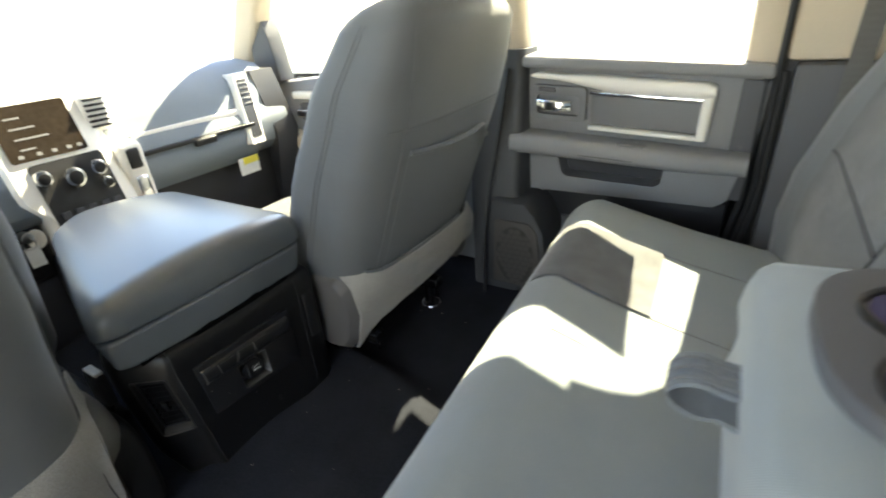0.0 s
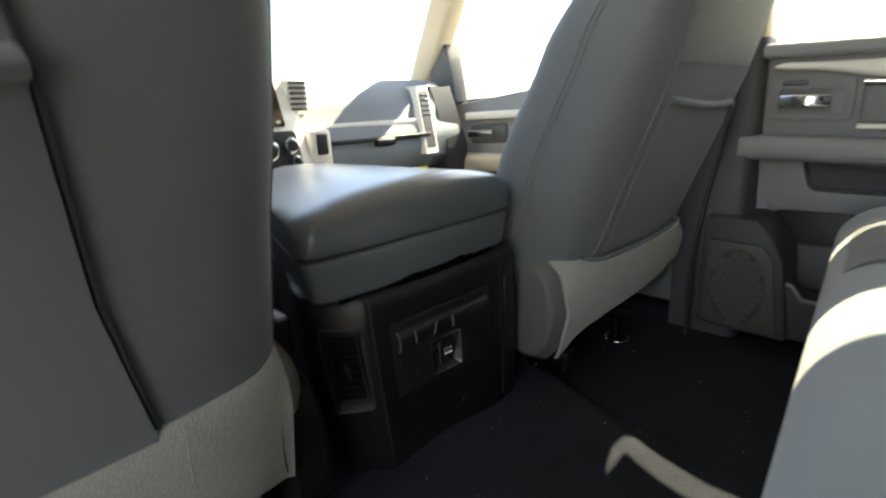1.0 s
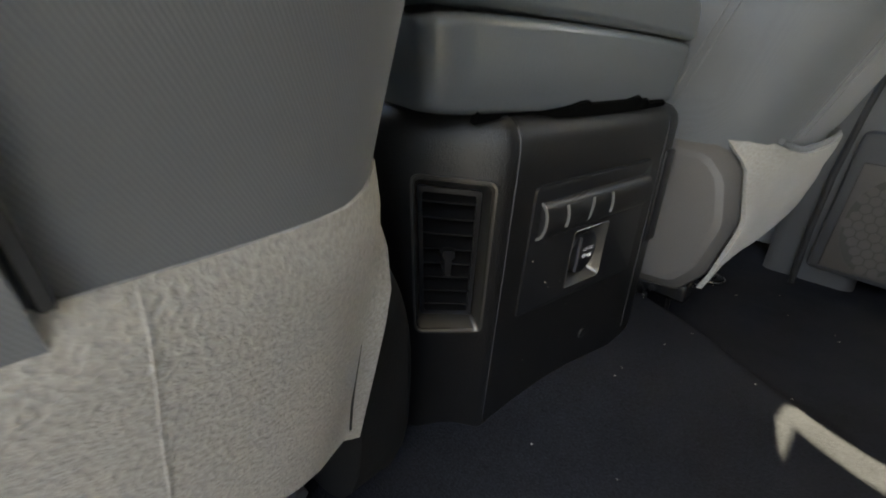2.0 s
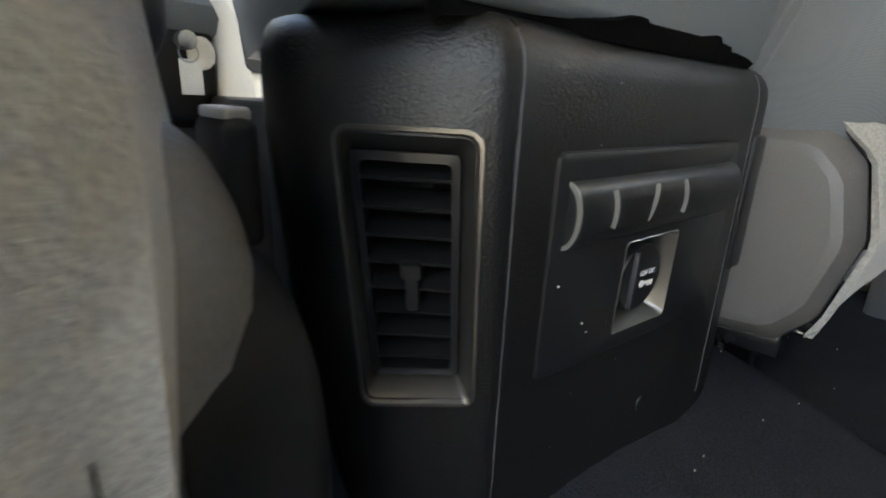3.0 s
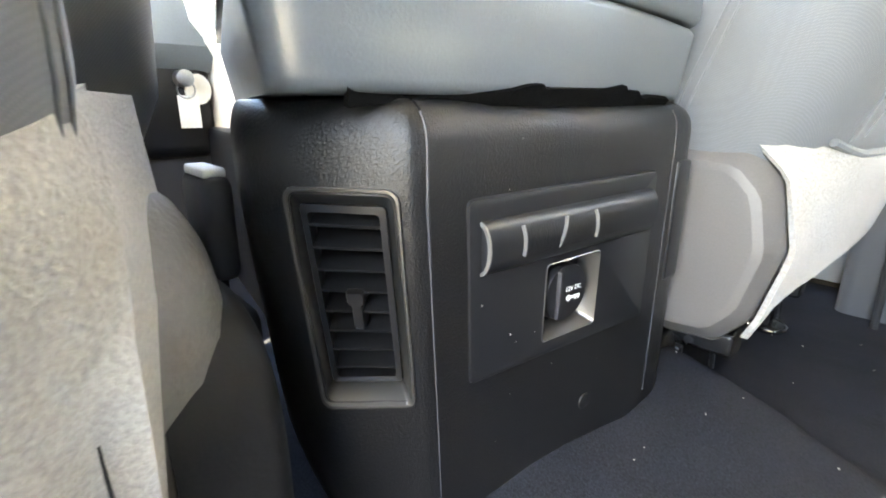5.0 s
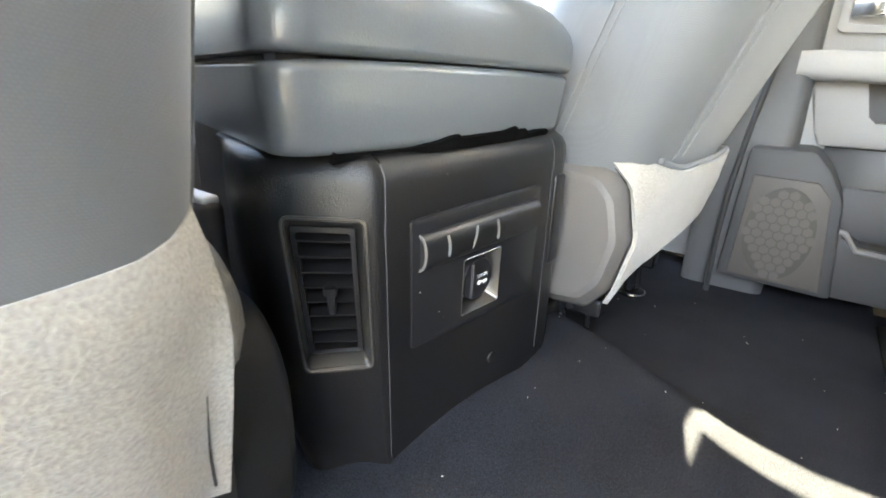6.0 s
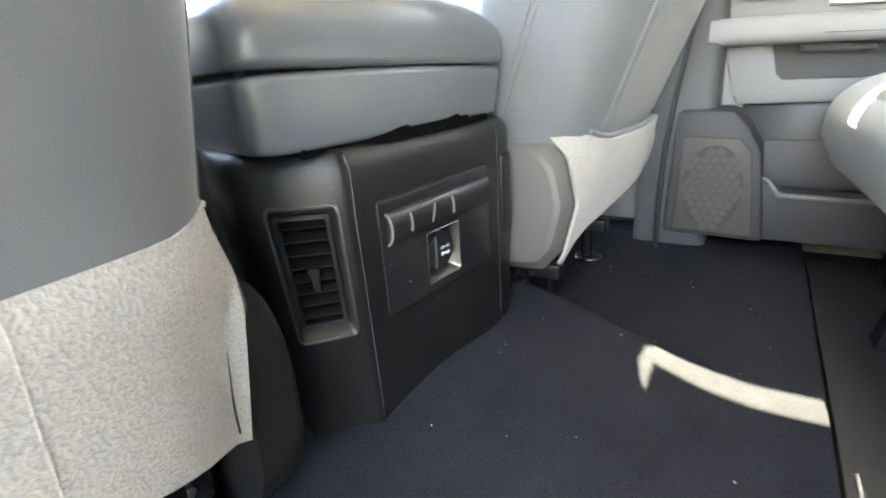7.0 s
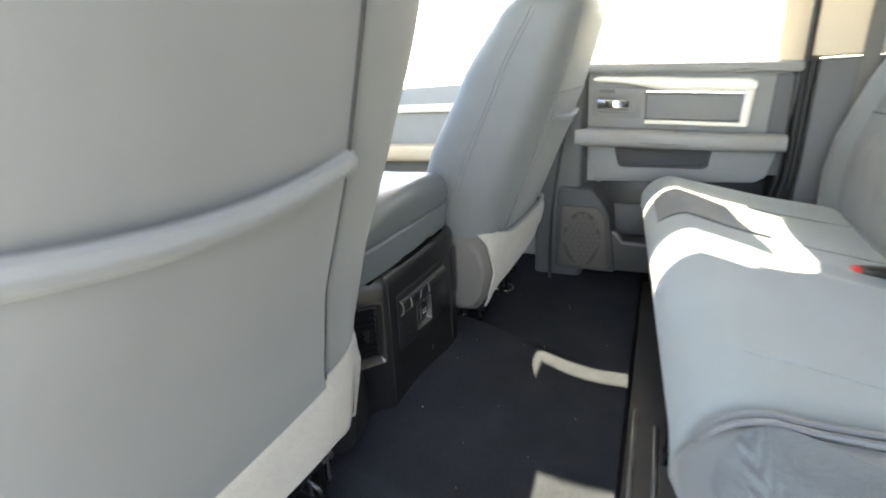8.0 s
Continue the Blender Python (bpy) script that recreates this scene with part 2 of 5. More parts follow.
def tube(points, r, n=8):
    """A round rod along a line of points."""
    pts = [Vector(p) for p in points]
    secs = []
    for i, p in enumerate(pts):
        d = (pts[min(i + 1, len(pts) - 1)] - pts[max(i - 1, 0)]).normalized()
        u = d.orthogonal().normalized() if not secs else (last - d * last.dot(d)).normalized()
        last = u
        w = d.cross(u)
        secs.append([p + (u * math.cos(6.2832 * k / n) + w * math.sin(6.2832 * k / n)) * r for k in range(n)])
    return loft(secs)


def disc(centre, axis, r, a, b, n=28, bevel=0.0):
    """A round plug along an axis."""
    out = [(centre[0] + r * math.cos(6.2832 * k / n), centre[1] + r * math.sin(6.2832 * k / n)) for k in range(n)]
    bm = prism(out, axis, a, b)
    if bevel:
        bmesh.ops.bevel(bm, geom=[e for e in bm.edges if len(e.link_faces) == 2 and any(len(f.verts) > 4 for f in e.link_faces)], offset=bevel, segments=2, affect="EDGES", profile=0.5)
    return bm


def sheet(f, nu, nv, thick):
    """A thin curved panel: f(u, v) for u, v from 0 to 1, thickened against its normal."""
    grid = [[Vector(f(i / nu, j / nv)) for j in range(nv + 1)] for i in range(nu + 1)]

    def normal(i, j):
        a = grid[min(i + 1, nu)][j] - grid[max(i - 1, 0)][j]
        b = grid[i][min(j + 1, nv)] - grid[i][max(j - 1, 0)]
        return a.cross(b).normalized()
    bm = bmesh.new()
    top = [[bm.verts.new(grid[i][j]) for j in range(nv + 1)] for i in range(nu + 1)]
    low = [[bm.verts.new(grid[i][j] - normal(i, j) * thick) for j in range(nv + 1)] for i in range(nu + 1)]
    for i in range(nu):
        for j in range(nv):
            bm.faces.new((top[i][j], top[i + 1][j], top[i + 1][j + 1], top[i][j + 1]))
            bm.faces.new((low[i][j], low[i][j + 1], low[i + 1][j + 1], low[i + 1][j]))
    for i in range(nu):
        bm.faces.new((top[i][0], low[i][0], low[i + 1][0], top[i + 1][0]))
        bm.faces.new((top[i][nv], top[i + 1][nv], low[i + 1][nv], low[i][nv]))
    for j in range(nv):
        bm.faces.new((top[0][j], top[0][j + 1], low[0][j + 1], low[0][j]))
        bm.faces.new((top[nu][j], low[nu][j], low[nu][j + 1], top[nu][j + 1]))
    return bm


def oval(cx, cy, ax, ay, z, power=2.5, n=40):
    """A rounded plan outline at a height."""
    out = []
    for k in range(n):
        a = 6.2832 * k / n
        c, s = math.cos(a), math.sin(a)
        out.append((cx + ax * math.copysign(abs(c) ** (2 / power), c), cy + ay * math.copysign(abs(s) ** (2 / power), s), z))
    return out


def cut(ob, cutter):
    """Takes the cutter's volume out of a mesh object, for good."""
    tool = new("tool", finish(cutter, "tool", ob.data.materials[0]))
    tool.parent = ob.parent
    if ob.parent is not None:
        tool.data.transform(Matrix.Translation(-ob.parent.location))
    mod = ob.modifiers.new("cut", "BOOLEAN")
    mod.object, mod.solver = tool, "EXACT"
    bpy.context.view_layer.update()
    me = bpy.data.meshes.new_from_object(ob.evaluated_get(bpy.context.evaluated_depsgraph_get()))
    ob.modifiers.remove(mod)
    old = ob.data
    ob.data = me
    bpy.data.meshes.remove(old)
    bpy.data.objects.remove(tool)
    for p in me.polygons:
        p.use_smooth = True
    me.set_sharp_from_angle(angle=radians(40))


def mix(a, b, s):
    return a + (b - a) * s


def step(a, b, x):
    s = min(1.0, max(0.0, (x - a) / (b - a)))
    return s * s * (3 - 2 * s)


def along(table, z):
    """A value read between the rows of a short table."""
    if z <= table[0][0]:
        return table[0][1]
    for (a, va), (b, vb) in zip(table, table[1:]):
        if z <= b:
            return mix(va, vb, (z - a) / (b - a))
    return table[-1][1]


def reshape(root, f):
    """Moves every vertex of a thing and its parts by a rule in world coordinates."""
    for ob in [o for o in (root, *root.children_recursive) if o.type == "MESH"]:
        base, up = Vector((0, 0, 0)), ob.parent
        while up is not None:
            base += up.location
            up = up.parent
        for v in ob.data.vertices:
            v.co = Vector(f(v.co + base)) - base


# ---- structure: ground, cabin shell ----
def ground_grid():
    bm = bmesh.new()
    bmesh.ops.create_grid(bm, x_segments=8, y_segments=8, size=900)
    for v in bm.verts:
        v.co.z = -0.62
    return bm


single("ground", ground_grid(), CONCRETE, "pale concrete parking ground outside the truck", "ground", "structure")


def floor_height(x, y):
    """The carpet: a tunnel along the middle that falls away towards the rear seat."""
    edge = 0.296 - 0.030 * step(0.05, 0.25, x)
    side = step(edge + 0.035, edge - 0.035, y) if y > 0.06 else along([(-0.245, 0.0), (-0.225, 0.10), (-0.185, 0.44), (-0.160, 0.46), (-0.105, 0.52), (-0.05, 0.66), (0.0, 0.83), (0.03, 0.94), (0.06, 1.0)], y)
    return 0.085 * side * (1 - step(-0.10, 0.30, x)) - 0.030 * step(0.347, 0.352, x)


def floor_grid():
    bm = bmesh.new()
    nx, ny = 133, 150
    xs = sorted([mix(-1.0, 1.15, i / 130) for i in range(131)] + [0.346, 0.349, 0.353])
    v = [[bm.verts.new((xs[i], mix(-0.87, 0.87, j / ny), floor_height(xs[i], mix(-0.87, 0.87, j / ny)) + 0.0010 * noise.noise((i * 0.5, j * 0.5, 0)))) for j in range(ny + 1)] for i in range(nx + 1)]
    for i in range(nx):
        for j in range(ny):
            bm.faces.new((v[i][j], v[i + 1][j], v[i + 1][j + 1], v[i][j + 1]))
    return bm


single("floor", floor_grid(), FLOOR_CARPET, "dark blue-grey cabin floor carpet with a low tunnel", "carpet", "structure")
single("floor_pan", box(-1.0, 1.15, -0.86, 0.86, -0.12, -0.045, 0.01), BLACK_METAL, "black painted steel floor pan under the carpet", "floor", "structure")
single("door_skin", box(-1.05, 1.2, 0.902, 0.92, -0.15, 0.555, 0.004), BLACK_METAL, "painted outer skin of the passenger side", "body panel", "structure")
single("ceiling", box(-0.40, 1.2, -0.92, 0.92, 1.25, 1.30, 0.02), HEADLINER, "pale woven headliner of the cab", "ceiling", "structure")
single("wall_rear", box(1.12, 1.2, -0.84, 0.84, -0.05, 0.72, 0.01), DOOR_DARK, "dark trimmed rear wall of the cab", "wall", "structure")


def pillar(name, low, high, w0, w1, mat, label):
    secs = []
    for i in range(9):
        s = i / 8
        c = Vector(low).lerp(Vector(high), s)
        a, b = mix(w0[0], w1[0], s), mix(w0[1], w1[1], s)
        secs.append([(p[0], p[1], c.z) for p in oval(c.x, c.y, a, b, c.z, 4.0, 24)])
    return single(name, loft(secs), mat, label, "pillar trim", "structure")


pillar("pillar_a_passenger", (-0.95, 0.86, 0.50), (-0.34, 0.70, 1.26), (0.055, 0.035), (0.06, 0.04), BEIGE, "pale sunlit windscreen pillar trim on the passenger side")
pillar("pillar_a_driver", (-0.95, -0.86, 0.50), (-0.34, -0.70, 1.26), (0.055, 0.035), (0.06, 0.04), BEIGE, "pale windscreen pillar trim on the driver side")
pillar("pillar_b_passenger", (0.095, 0.86, 0.60), (0.07, 0.78, 1.26), (0.07, 0.04), (0.05, 0.04), BEIGE, "pale upper centre pillar trim on the passenger side")
pillar("pillar_b_driver", (0.095, -0.86, -0.05), (0.07, -0.78, 1.26), (0.06, 0.04), (0.05, 0.04), GREY_PLASTIC, "grey centre pillar trim on the driver side")

# ---- passenger rear door ----
def xz_prism(outline, y0, y1, bevel=0.0):
    return prism(outline, "y", y0, y1, bevel)


rear_door = thing("door_rear_passenger", "closed grey rear door with silver trim and a storage pocket", "car door", (0.40, 0.86, 0.0), kind="structure")
# the panel round the arm-rest and the pocket
upper = xz_prism([(0.165, 0.42), (0.69, 0.42), (0.70, 0.60), (0.66, 0.609), (0.16, 0.607), (0.15, 0.50)], 0.828, 0.90, 0.006)
part("upper_panel", upper, DOOR_PLASTIC, rear_door)
part("window_sill", box(0.14, 0.715, 0.80, 0.88, 0.580, 0.607, 0.009, 3), DOOR_PLASTIC, rear_door, "soft rounded sill under the window")
part("edge_strip", xz_prism([(0.652, 0.305), (0.700, 0.305), (0.714, 0.575), (0.660, 0.575)], 0.822, 0.86, 0.004), DOOR_DARK, rear_door, "dark end strip beside the seals")
ledge = loft([[(x, y, z) for y, z in rounded(0.755 + 0.02 * step(0.55, 0.70, x), 0.87, 0.385 - 0.0 * x, 0.432, 0.016, 4)] for x in np.linspace(0.145, 0.70, 14)])
part("armrest", ledge, DOOR_PLASTIC, rear_door, "padded grey arm-rest ledge")
part("window_switch", prism(rounded(0.415, 0.485, 0.765, 0.788, 0.010, 5), "z", 0.425, 0.4345, 0.002), GREY_PLASTIC, rear_door, "small window switch plate")
part("armrest_joint", box(0.33, 0.46, 0.7535, 0.760, 0.3990, 0.4005), DOOR_DARK, rear_door)
lower = xz_prism([(0.20, 0.275), (0.645, 0.280), (0.672, 0.30), (0.69, 0.39), (0.165, 0.39), (0.19, 0.30)], 0.818, 0.90, 0.007)
lower_panel = part("lower_panel", lower, DOOR_PLASTIC, rear_door)
pocket_out = [(0.245, 0.388), (0.266, 0.330), (0.278, 0.320), (0.505, 0.318), (0.520, 0.328), (0.530, 0.388)]
cut(lower_panel, xz_prism([(p[0], p[1] + (0.02 if p[1] > 0.38 else 0)) for p in pocket_out], 0.80, 0.872))
part("pull_pocket", xz_prism(pocket_out, 0.871, 0.90), DASH_DARK, rear_door, "dark recessed pull pocket")
part("pull_strip", box(0.30, 0.42, 0.828, 0.845, 0.368, 0.387, 0.006), DOOR_DARK, rear_door)
part("under_panel", xz_prism([(0.18, 0.03), (0.66, 0.03), (0.675, 0.285), (0.19, 0.285)], 0.842, 0.90, 0.006), PANEL_PLASTIC, rear_door, "dark lower door skin")
part("front_edge", xz_prism([(0.150, 0.27), (0.215, 0.27), (0.178, 0.42), (0.150, 0.42)], 0.826, 0.90, 0.004), DOOR_PLASTIC, rear_door)
# the silver frame and its inlay
trim_top = loft([[(x, y, z * mix(0.60, 1.40, step(0.24, 0.40, x)) * (0.35 + 0.65 * step(0.184, 0.20, x)) * (0.55 + 0.45 * step(0.613, 0.595, x)) + 0.550 + 0.012 * step(0.45, 0.2, x)) for y, z in rounded(0.800, 0.84, -0.012, 0.012, 0.010, 4)] for x in np.linspace(0.184, 0.613, 48)])
part("silver_trim", trim_top, SILVER, rear_door, "satin silver upper trim bar")
part("silver_trim", loft([[(x, y, z + 0.452) for y, z in rounded(0.806, 0.84, -0.005, 0.005, 0.004, 3)] for x in np.linspace(0.335, 0.600, 10)]), SILVER, rear_door, "satin silver lower trim bar")
part("silver_trim", loft([[(0.598 + 0.5 * (z - 0.5) * 0.12 + x, y, z) for x, y in rounded(-0.012, 0.012, 0.803, 0.84, 0.009, 4)] for z in np.linspace(0.450, 0.552, 8)]), SILVER, rear_door, "satin silver end of the trim")
part("silver_trim", loft([[(x, y, z + 0.531) for y, z in rounded(0.808, 0.84, -0.004, 0.004, 0.003, 3)] for x in np.linspace(0.335, 0.590, 10)]), CHROME, rear_door, "thin bright line under the bar")
part("inlay", box(0.335, 0.592, 0.818, 0.84, 0.458, 0.526, 0.005), GREY_PLASTIC, rear_door, "grey cloth-grained inlay")
part("handle_bezel", frame_ring(rounded(0.182, 0.325, 0.462, 0.540, 0.012), rounded(0.195, 0.308, 0.474, 0.520, 0.010), "y", 0.812, 0.84), GREY_PLASTIC, rear_door)
part("handle_cup", box(0.192, 0.312, 0.832, 0.85, 0.47, 0.523, 0.003), BLACK_PLASTIC, rear_door)
part("handle", loft([[(x, 0.812 - 0.012 * math.sin(3.1416 * min(1, max(0, (x - 0.2) / 0.09))) + y, 0.497 + z) for y, z in rounded(-0.006, 0.008, -0.013, 0.013, 0.005, 4)] for x in np.linspace(0.198, 0.288, 12)]), CHROME, rear_door, "polished chrome inner door handle")
part("lock_switch", box(0.20, 0.245, 0.808, 0.83, 0.526, 0.536, 0.003), DOOR_DARK, rear_door)
# the speaker housing low at the front of the door
pod_out = [(0.10, 0.035), (0.285, 0.030), (0.262, 0.20), (0.235, 0.245), (0.205, 0.275), (0.11, 0.275)]
part("speaker_housing", xz_prism(pod_out, 0.705, 0.88, 0.010), DOOR_MID, rear_door)
plate_out = [(0.118, 0.045), (0.265, 0.042), (0.245, 0.20), (0.222, 0.225), (0.125, 0.228)]
part("speaker_grille", xz_prism(plate_out, 0.699, 0.712, 0.003), GRILLE, rear_door, "perforated speaker grille with a honeycomb pattern")
hexes = bmesh.new()
for i in range(-6, 7):
    for j in range(-8, 9):
        hx, hz = 0.183 + (i + 0.5 * (j % 2)) * 0.0165, 0.128 + j * 0.0143
        if ((hx - 0.183) / 0.050) ** 2 + ((hz - 0.130) / 0.078) ** 2 < 1:
            cell = prism([(hx + 0.0084 * math.cos(radians(60 * k + 30)), hz + 0.0084 * math.sin(radians(60 * k + 30))) for k in range(6)], "y", 0.6975, 0.7005)
            hexes = join(hexes, cell)
part("speaker_recess", prism([(0.183 + 0.054 * math.cos(a), 0.131 + 0.082 * math.sin(a)) for a in np.linspace(0, 6.2832, 41)[:-1]], "y", 0.6983, 0.702), GRILLE_DARK, rear_door)
part("speaker_mesh", hexes, GRILLE, rear_door, "honeycomb cells of the grille")
pocket_lip = xz_prism([(0.262, 0.03), (0.66, 0.03), (0.66, 0.115), (0.30, 0.118), (0.278, 0.145), (0.258, 0.150)], 0.725, 0.78, 0.008)
part("map_pocket", pocket_lip, DOOR_MID, rear_door, "dark moulded map pocket")
part("pocket_edge", tube([(0.256, 0.726, 0.150), (0.278, 0.726, 0.146), (0.300, 0.726, 0.119), (0.36, 0.726, 0.116), (0.66, 0.726, 0.115)], 0.005), GREY_PLASTIC, rear_door)
part("map_pocket_back", xz_prism([(0.268, 0.11), (0.66, 0.11), (0.66, 0.205), (0.262, 0.205)], 0.832, 0.86, 0.004), DOOR_DARK, rear_door)
part("window_frame", xz_prism([(0.654, 0.60), (0.726, 0.60), (0.726, 1.24), (0.54, 1.24), (0.54, 1.152), (0.595, 1.142), (0.628, 1.118), (0.646, 1.080), (0.654, 1.03)], 0.835, 0.90, 0.006), BEIGE, rear_door, "pale upper frame behind the window")
part("window_frame", xz_prism([(0.13, 1.185), (0.30, 1.172), (0.45, 1.160), (0.54, 1.152), (0.54, 1.24), (0.13, 1.24)], 0.835, 0.88, 0.005), BEIGE, rear_door)
pane = part("window_pane", box(0.15, 0.66, 0.855, 0.859, 0.60, 1.22), GLASS, rear_door)
pane.visible_shadow = False


def door_fit(p):
    """The door draws in a little towards its rear edge, where its lines fall."""
    back = max(0.0, p.x - 0.19)
    x = 0.19 + 0.91 * back if p.x > 0.19 else p.x
    return (x if p.x < 0.75 else p.x - 0.0504, p.y, p.z - 0.05 * min(back, 0.56) * step(0.25, 0.45, p.z))


reshape(rear_door, door_fit)

# the paper sticker on the rear window
single("window_sticker", xz_prism([(0.174, 0.706), (0.540, 0.706), (0.590, 1.0), (0.174, 1.0)], 0.851, 0.8535), STICKER, "large white paper price sheet on the window", "sticker")

single("pillar_lower", loft([[(x, y, z) for x, y in rounded(0.035, mix(0.178, 0.168, step(0.05, 0.6, z)), 0.735 + 0.06 * step(0.25, 0.6, z), 0.90, 0.02, 5)] for z in np.linspace(-0.02, 0.62, 16)]), PILLAR_PLASTIC, "grey lower centre pillar trim beside the front seat", "pillar trim", "structure")
for k, (dx, r, top) in enumerate(((0.712, 0.007, 0.595), (0.730, 0.0075, 1.24), (0.742, 0.007, 0.595))):
    line = [(dx - 0.010 - 0.02 * step(0.35, 0.1, z) * 1.5, 0.828 - 0.008 * k, z) for z in np.linspace(0.0, top, 30)]
    single("door_seal", tube(line, r), RUBBER, "black rubber door seal along the rear pillar", "seal", "structure")
single("door_seal", tube([(0.092, 0.700, 0.0), (0.090, 0.702, 0.10), (0.092, 0.715, 0.20), (0.100, 0.735, 0.30), (0.118, 0.768, 0.45), (0.13, 0.79, 0.58)], 0.005), RUBBER, "black rubber door seal along the centre pillar", "seal", "structure")
single("pillar_c_lower", xz_prism([(0.735, -0.02), (1.15, -0.02), (1.15, 0.61), (0.745, 0.61)], 0.80, 0.90, 0.012), DOOR_DARK, "dark lower rear pillar trim", "pillar trim", "structure")
single("pillar_c_jamb", box(0.716, 0.752, 0.842, 0.90, -0.02, 0.64), RUBBER, "black rear door jamb behind the seals", "pillar trim", "structure")
single("pillar_c_upper", xz_prism([(0.727, 0.612), (1.15, 0.612), (1.15, 1.26), (0.727, 1.26)], 0.815, 0.905, 0.012), BEIGE, "pale beige upper rear pillar trim", "pillar trim", "structure")
single("pillar_c_driver", xz_prism([(0.80, -0.05), (1.15, -0.05), (1.15, 1.26), (0.78, 1.26)], -0.88, -0.80, 0.012), BEIGE, "pale rear pillar trim on the driver side", "pillar trim", "structure")
# unseen beam, added to hold back sky light from the doorway
single("doorway_header", box(0.10, 1.10, -0.90, -0.83, 1.16, 1.28, 0.012), BEIGE, "unseen pale trimmed header that cuts sky light at the open rear doorway", "trim", "structure")
single("rear_window_header", box(1.10, 1.2, -0.84, 0.84, 1.12, 1.3, 0.01), HEADLINER, "headliner edge over the rear window", "trim", "structure")

for ob in [o for o in scene.objects if o.name.startswith(("door_seal", "pillar_c_lower", "pillar_c_upper", "pillar_c_jamb", "window_sticker"))]:
    reshape(ob, door_fit)

# unseen pane, added to dim the light that falls in from behind
single("window_rear", box(1.150, 1.156, -0.84, 0.84, 0.72, 1.12), TINTED_GLASS, "unseen dark tinted pane that dims the light from behind the bench", "window", "structure")

belt = thing("seat_belt", "dark grey webbing hanging from a beige belt guide", "seat belt", (0.81, 0.79, 0.60))
part("webbing", sheet(lambda u, v: (mix(0.762, 0.796, u) + 0.01 * v, 0.795 - 0.02 * (1 - v), mix(0.45, 0.752, v)), 2, 12, 0.002), BELT, belt)
part("guide", box(0.748, 0.815, 0.785, 0.818, 0.742, 0.785, 0.012), BEIGE, belt, "pale plastic belt guide")

# ---- passenger front door ----
front_door = thing("door_front_passenger", "closed grey front passenger door with silver trim", "car door", (-0.35, 0.86, 0.0), kind="structure")
part("panel", xz_prism([(-0.80, 0.02), (0.03, 0.02), (0.03, 0.575), (-0.40, 0.565), (-0.74, 0.535), (-0.80, 0.50)], 0.825, 0.90, 0.008), DOOR_PLASTIC, front_door)
part("armrest", loft([[(x, y, z) for y, z in rounded(0.755, 0.86, 0.335, 0.385, 0.015, 4)] for x in np.linspace(-0.72, 0.02, 10)]), BEIGE, front_door, "pale arm-rest pad")
part("silver_trim", loft([[(x, y, z + 0.500) for y, z in rounded(0.800, 0.84, -0.012, 0.012, 0.009, 4)] for x in np.linspace(-0.64, -0.10, 14)]), SILVER, front_door, "satin silver trim bar")
part("handle_cup", box(-0.635, -0.49, 0.815, 0.84, 0.415, 0.475, 0.01), DOOR_DARK, front_door)
part("handle", loft([[(x, 0.800 + y, 0.445 + z) for y, z in rounded(-0.006, 0.008, -0.012, 0.012, 0.005, 4)] for x in np.linspace(-0.625, -0.53, 10)]), CHROME, front_door, "polished chrome inner door handle")
part("window_header", xz_prism([(-0.62, 1.26), (-0.36, 1.10), (-0.10, 1.085), (0.06, 1.085), (0.06, 1.26)], 0.835, 0.88, 0.006), BEIGE, front_door, "pale frame over the window")
part("mirror_sail", xz_prism([(-0.80, 0.52), (-0.675, 0.545), (-0.70, 0.68), (-0.74, 0.80), (-0.78, 0.74)], 0.80, 0.86, 0.006), DOOR_DARK, front_door, "dark triangular mirror cover")
front_pane = part("window_pane", box(-0.78, 0.04, 0.850, 0.854, 0.55, 1.22), GLASS, front_door)
front_pane.visible_shadow = False

# ---- driver front door (closed); the driver rear doorway stands open ----
driver_door = thing("door_front_driver", "closed grey driver door", "car door", (-0.35, -0.86, 0.0), kind="structure")
part("panel", xz_prism([(-0.80, 0.02), (0.03, 0.02), (0.03, 0.575), (-0.74, 0.535), (-0.80, 0.50)], -0.90, -0.825, 0.008), DOOR_PLASTIC, driver_door)
part("armrest", box(-0.70, 0.0, -0.86, -0.755, 0.335, 0.385, 0.015), BEIGE, driver_door)
part("window_header", xz_prism([(-0.62, 1.26), (-0.36, 1.10), (-0.10, 1.085), (0.06, 1.085), (0.06, 1.26)], -0.88, -0.835, 0.006), BEIGE, driver_door)
d_pane = part("window_pane", box(-0.78, 0.04, -0.854, -0.850, 0.55, 1.22), GLASS, driver_door)
d_pane.visible_shadow = False

shield = single("windscreen", sheet(lambda u, v: (mix(-1.02, -0.36, v) - 0.06 * (1 - (2 * u - 1) ** 2), mix(-0.82, 0.82, u) * mix(1.0, 0.86, v), mix(0.56, 1.26, v)), 12, 6, 0.004), GLASS, "clear windscreen", "windscreen", "structure")
shield.visible_shadow = False

# ---- front seats ----
PASSENGER = dict(side=1, yc=0.452, rear=[(0.10, 0.030), (0.27, 0.080), (0.47, 0.158), (0.555, 0.192), (0.69, 0.232), (0.80, 0.255)])
DRIVER = dict(side=-1, yc=-0.430, rear=[(0.10, 0.010), (0.27, 0.054), (0.32, 0.062), (0.43, 0.096), (0.555, 0.146), (0.69, 0.200), (0.80, 0.235)])


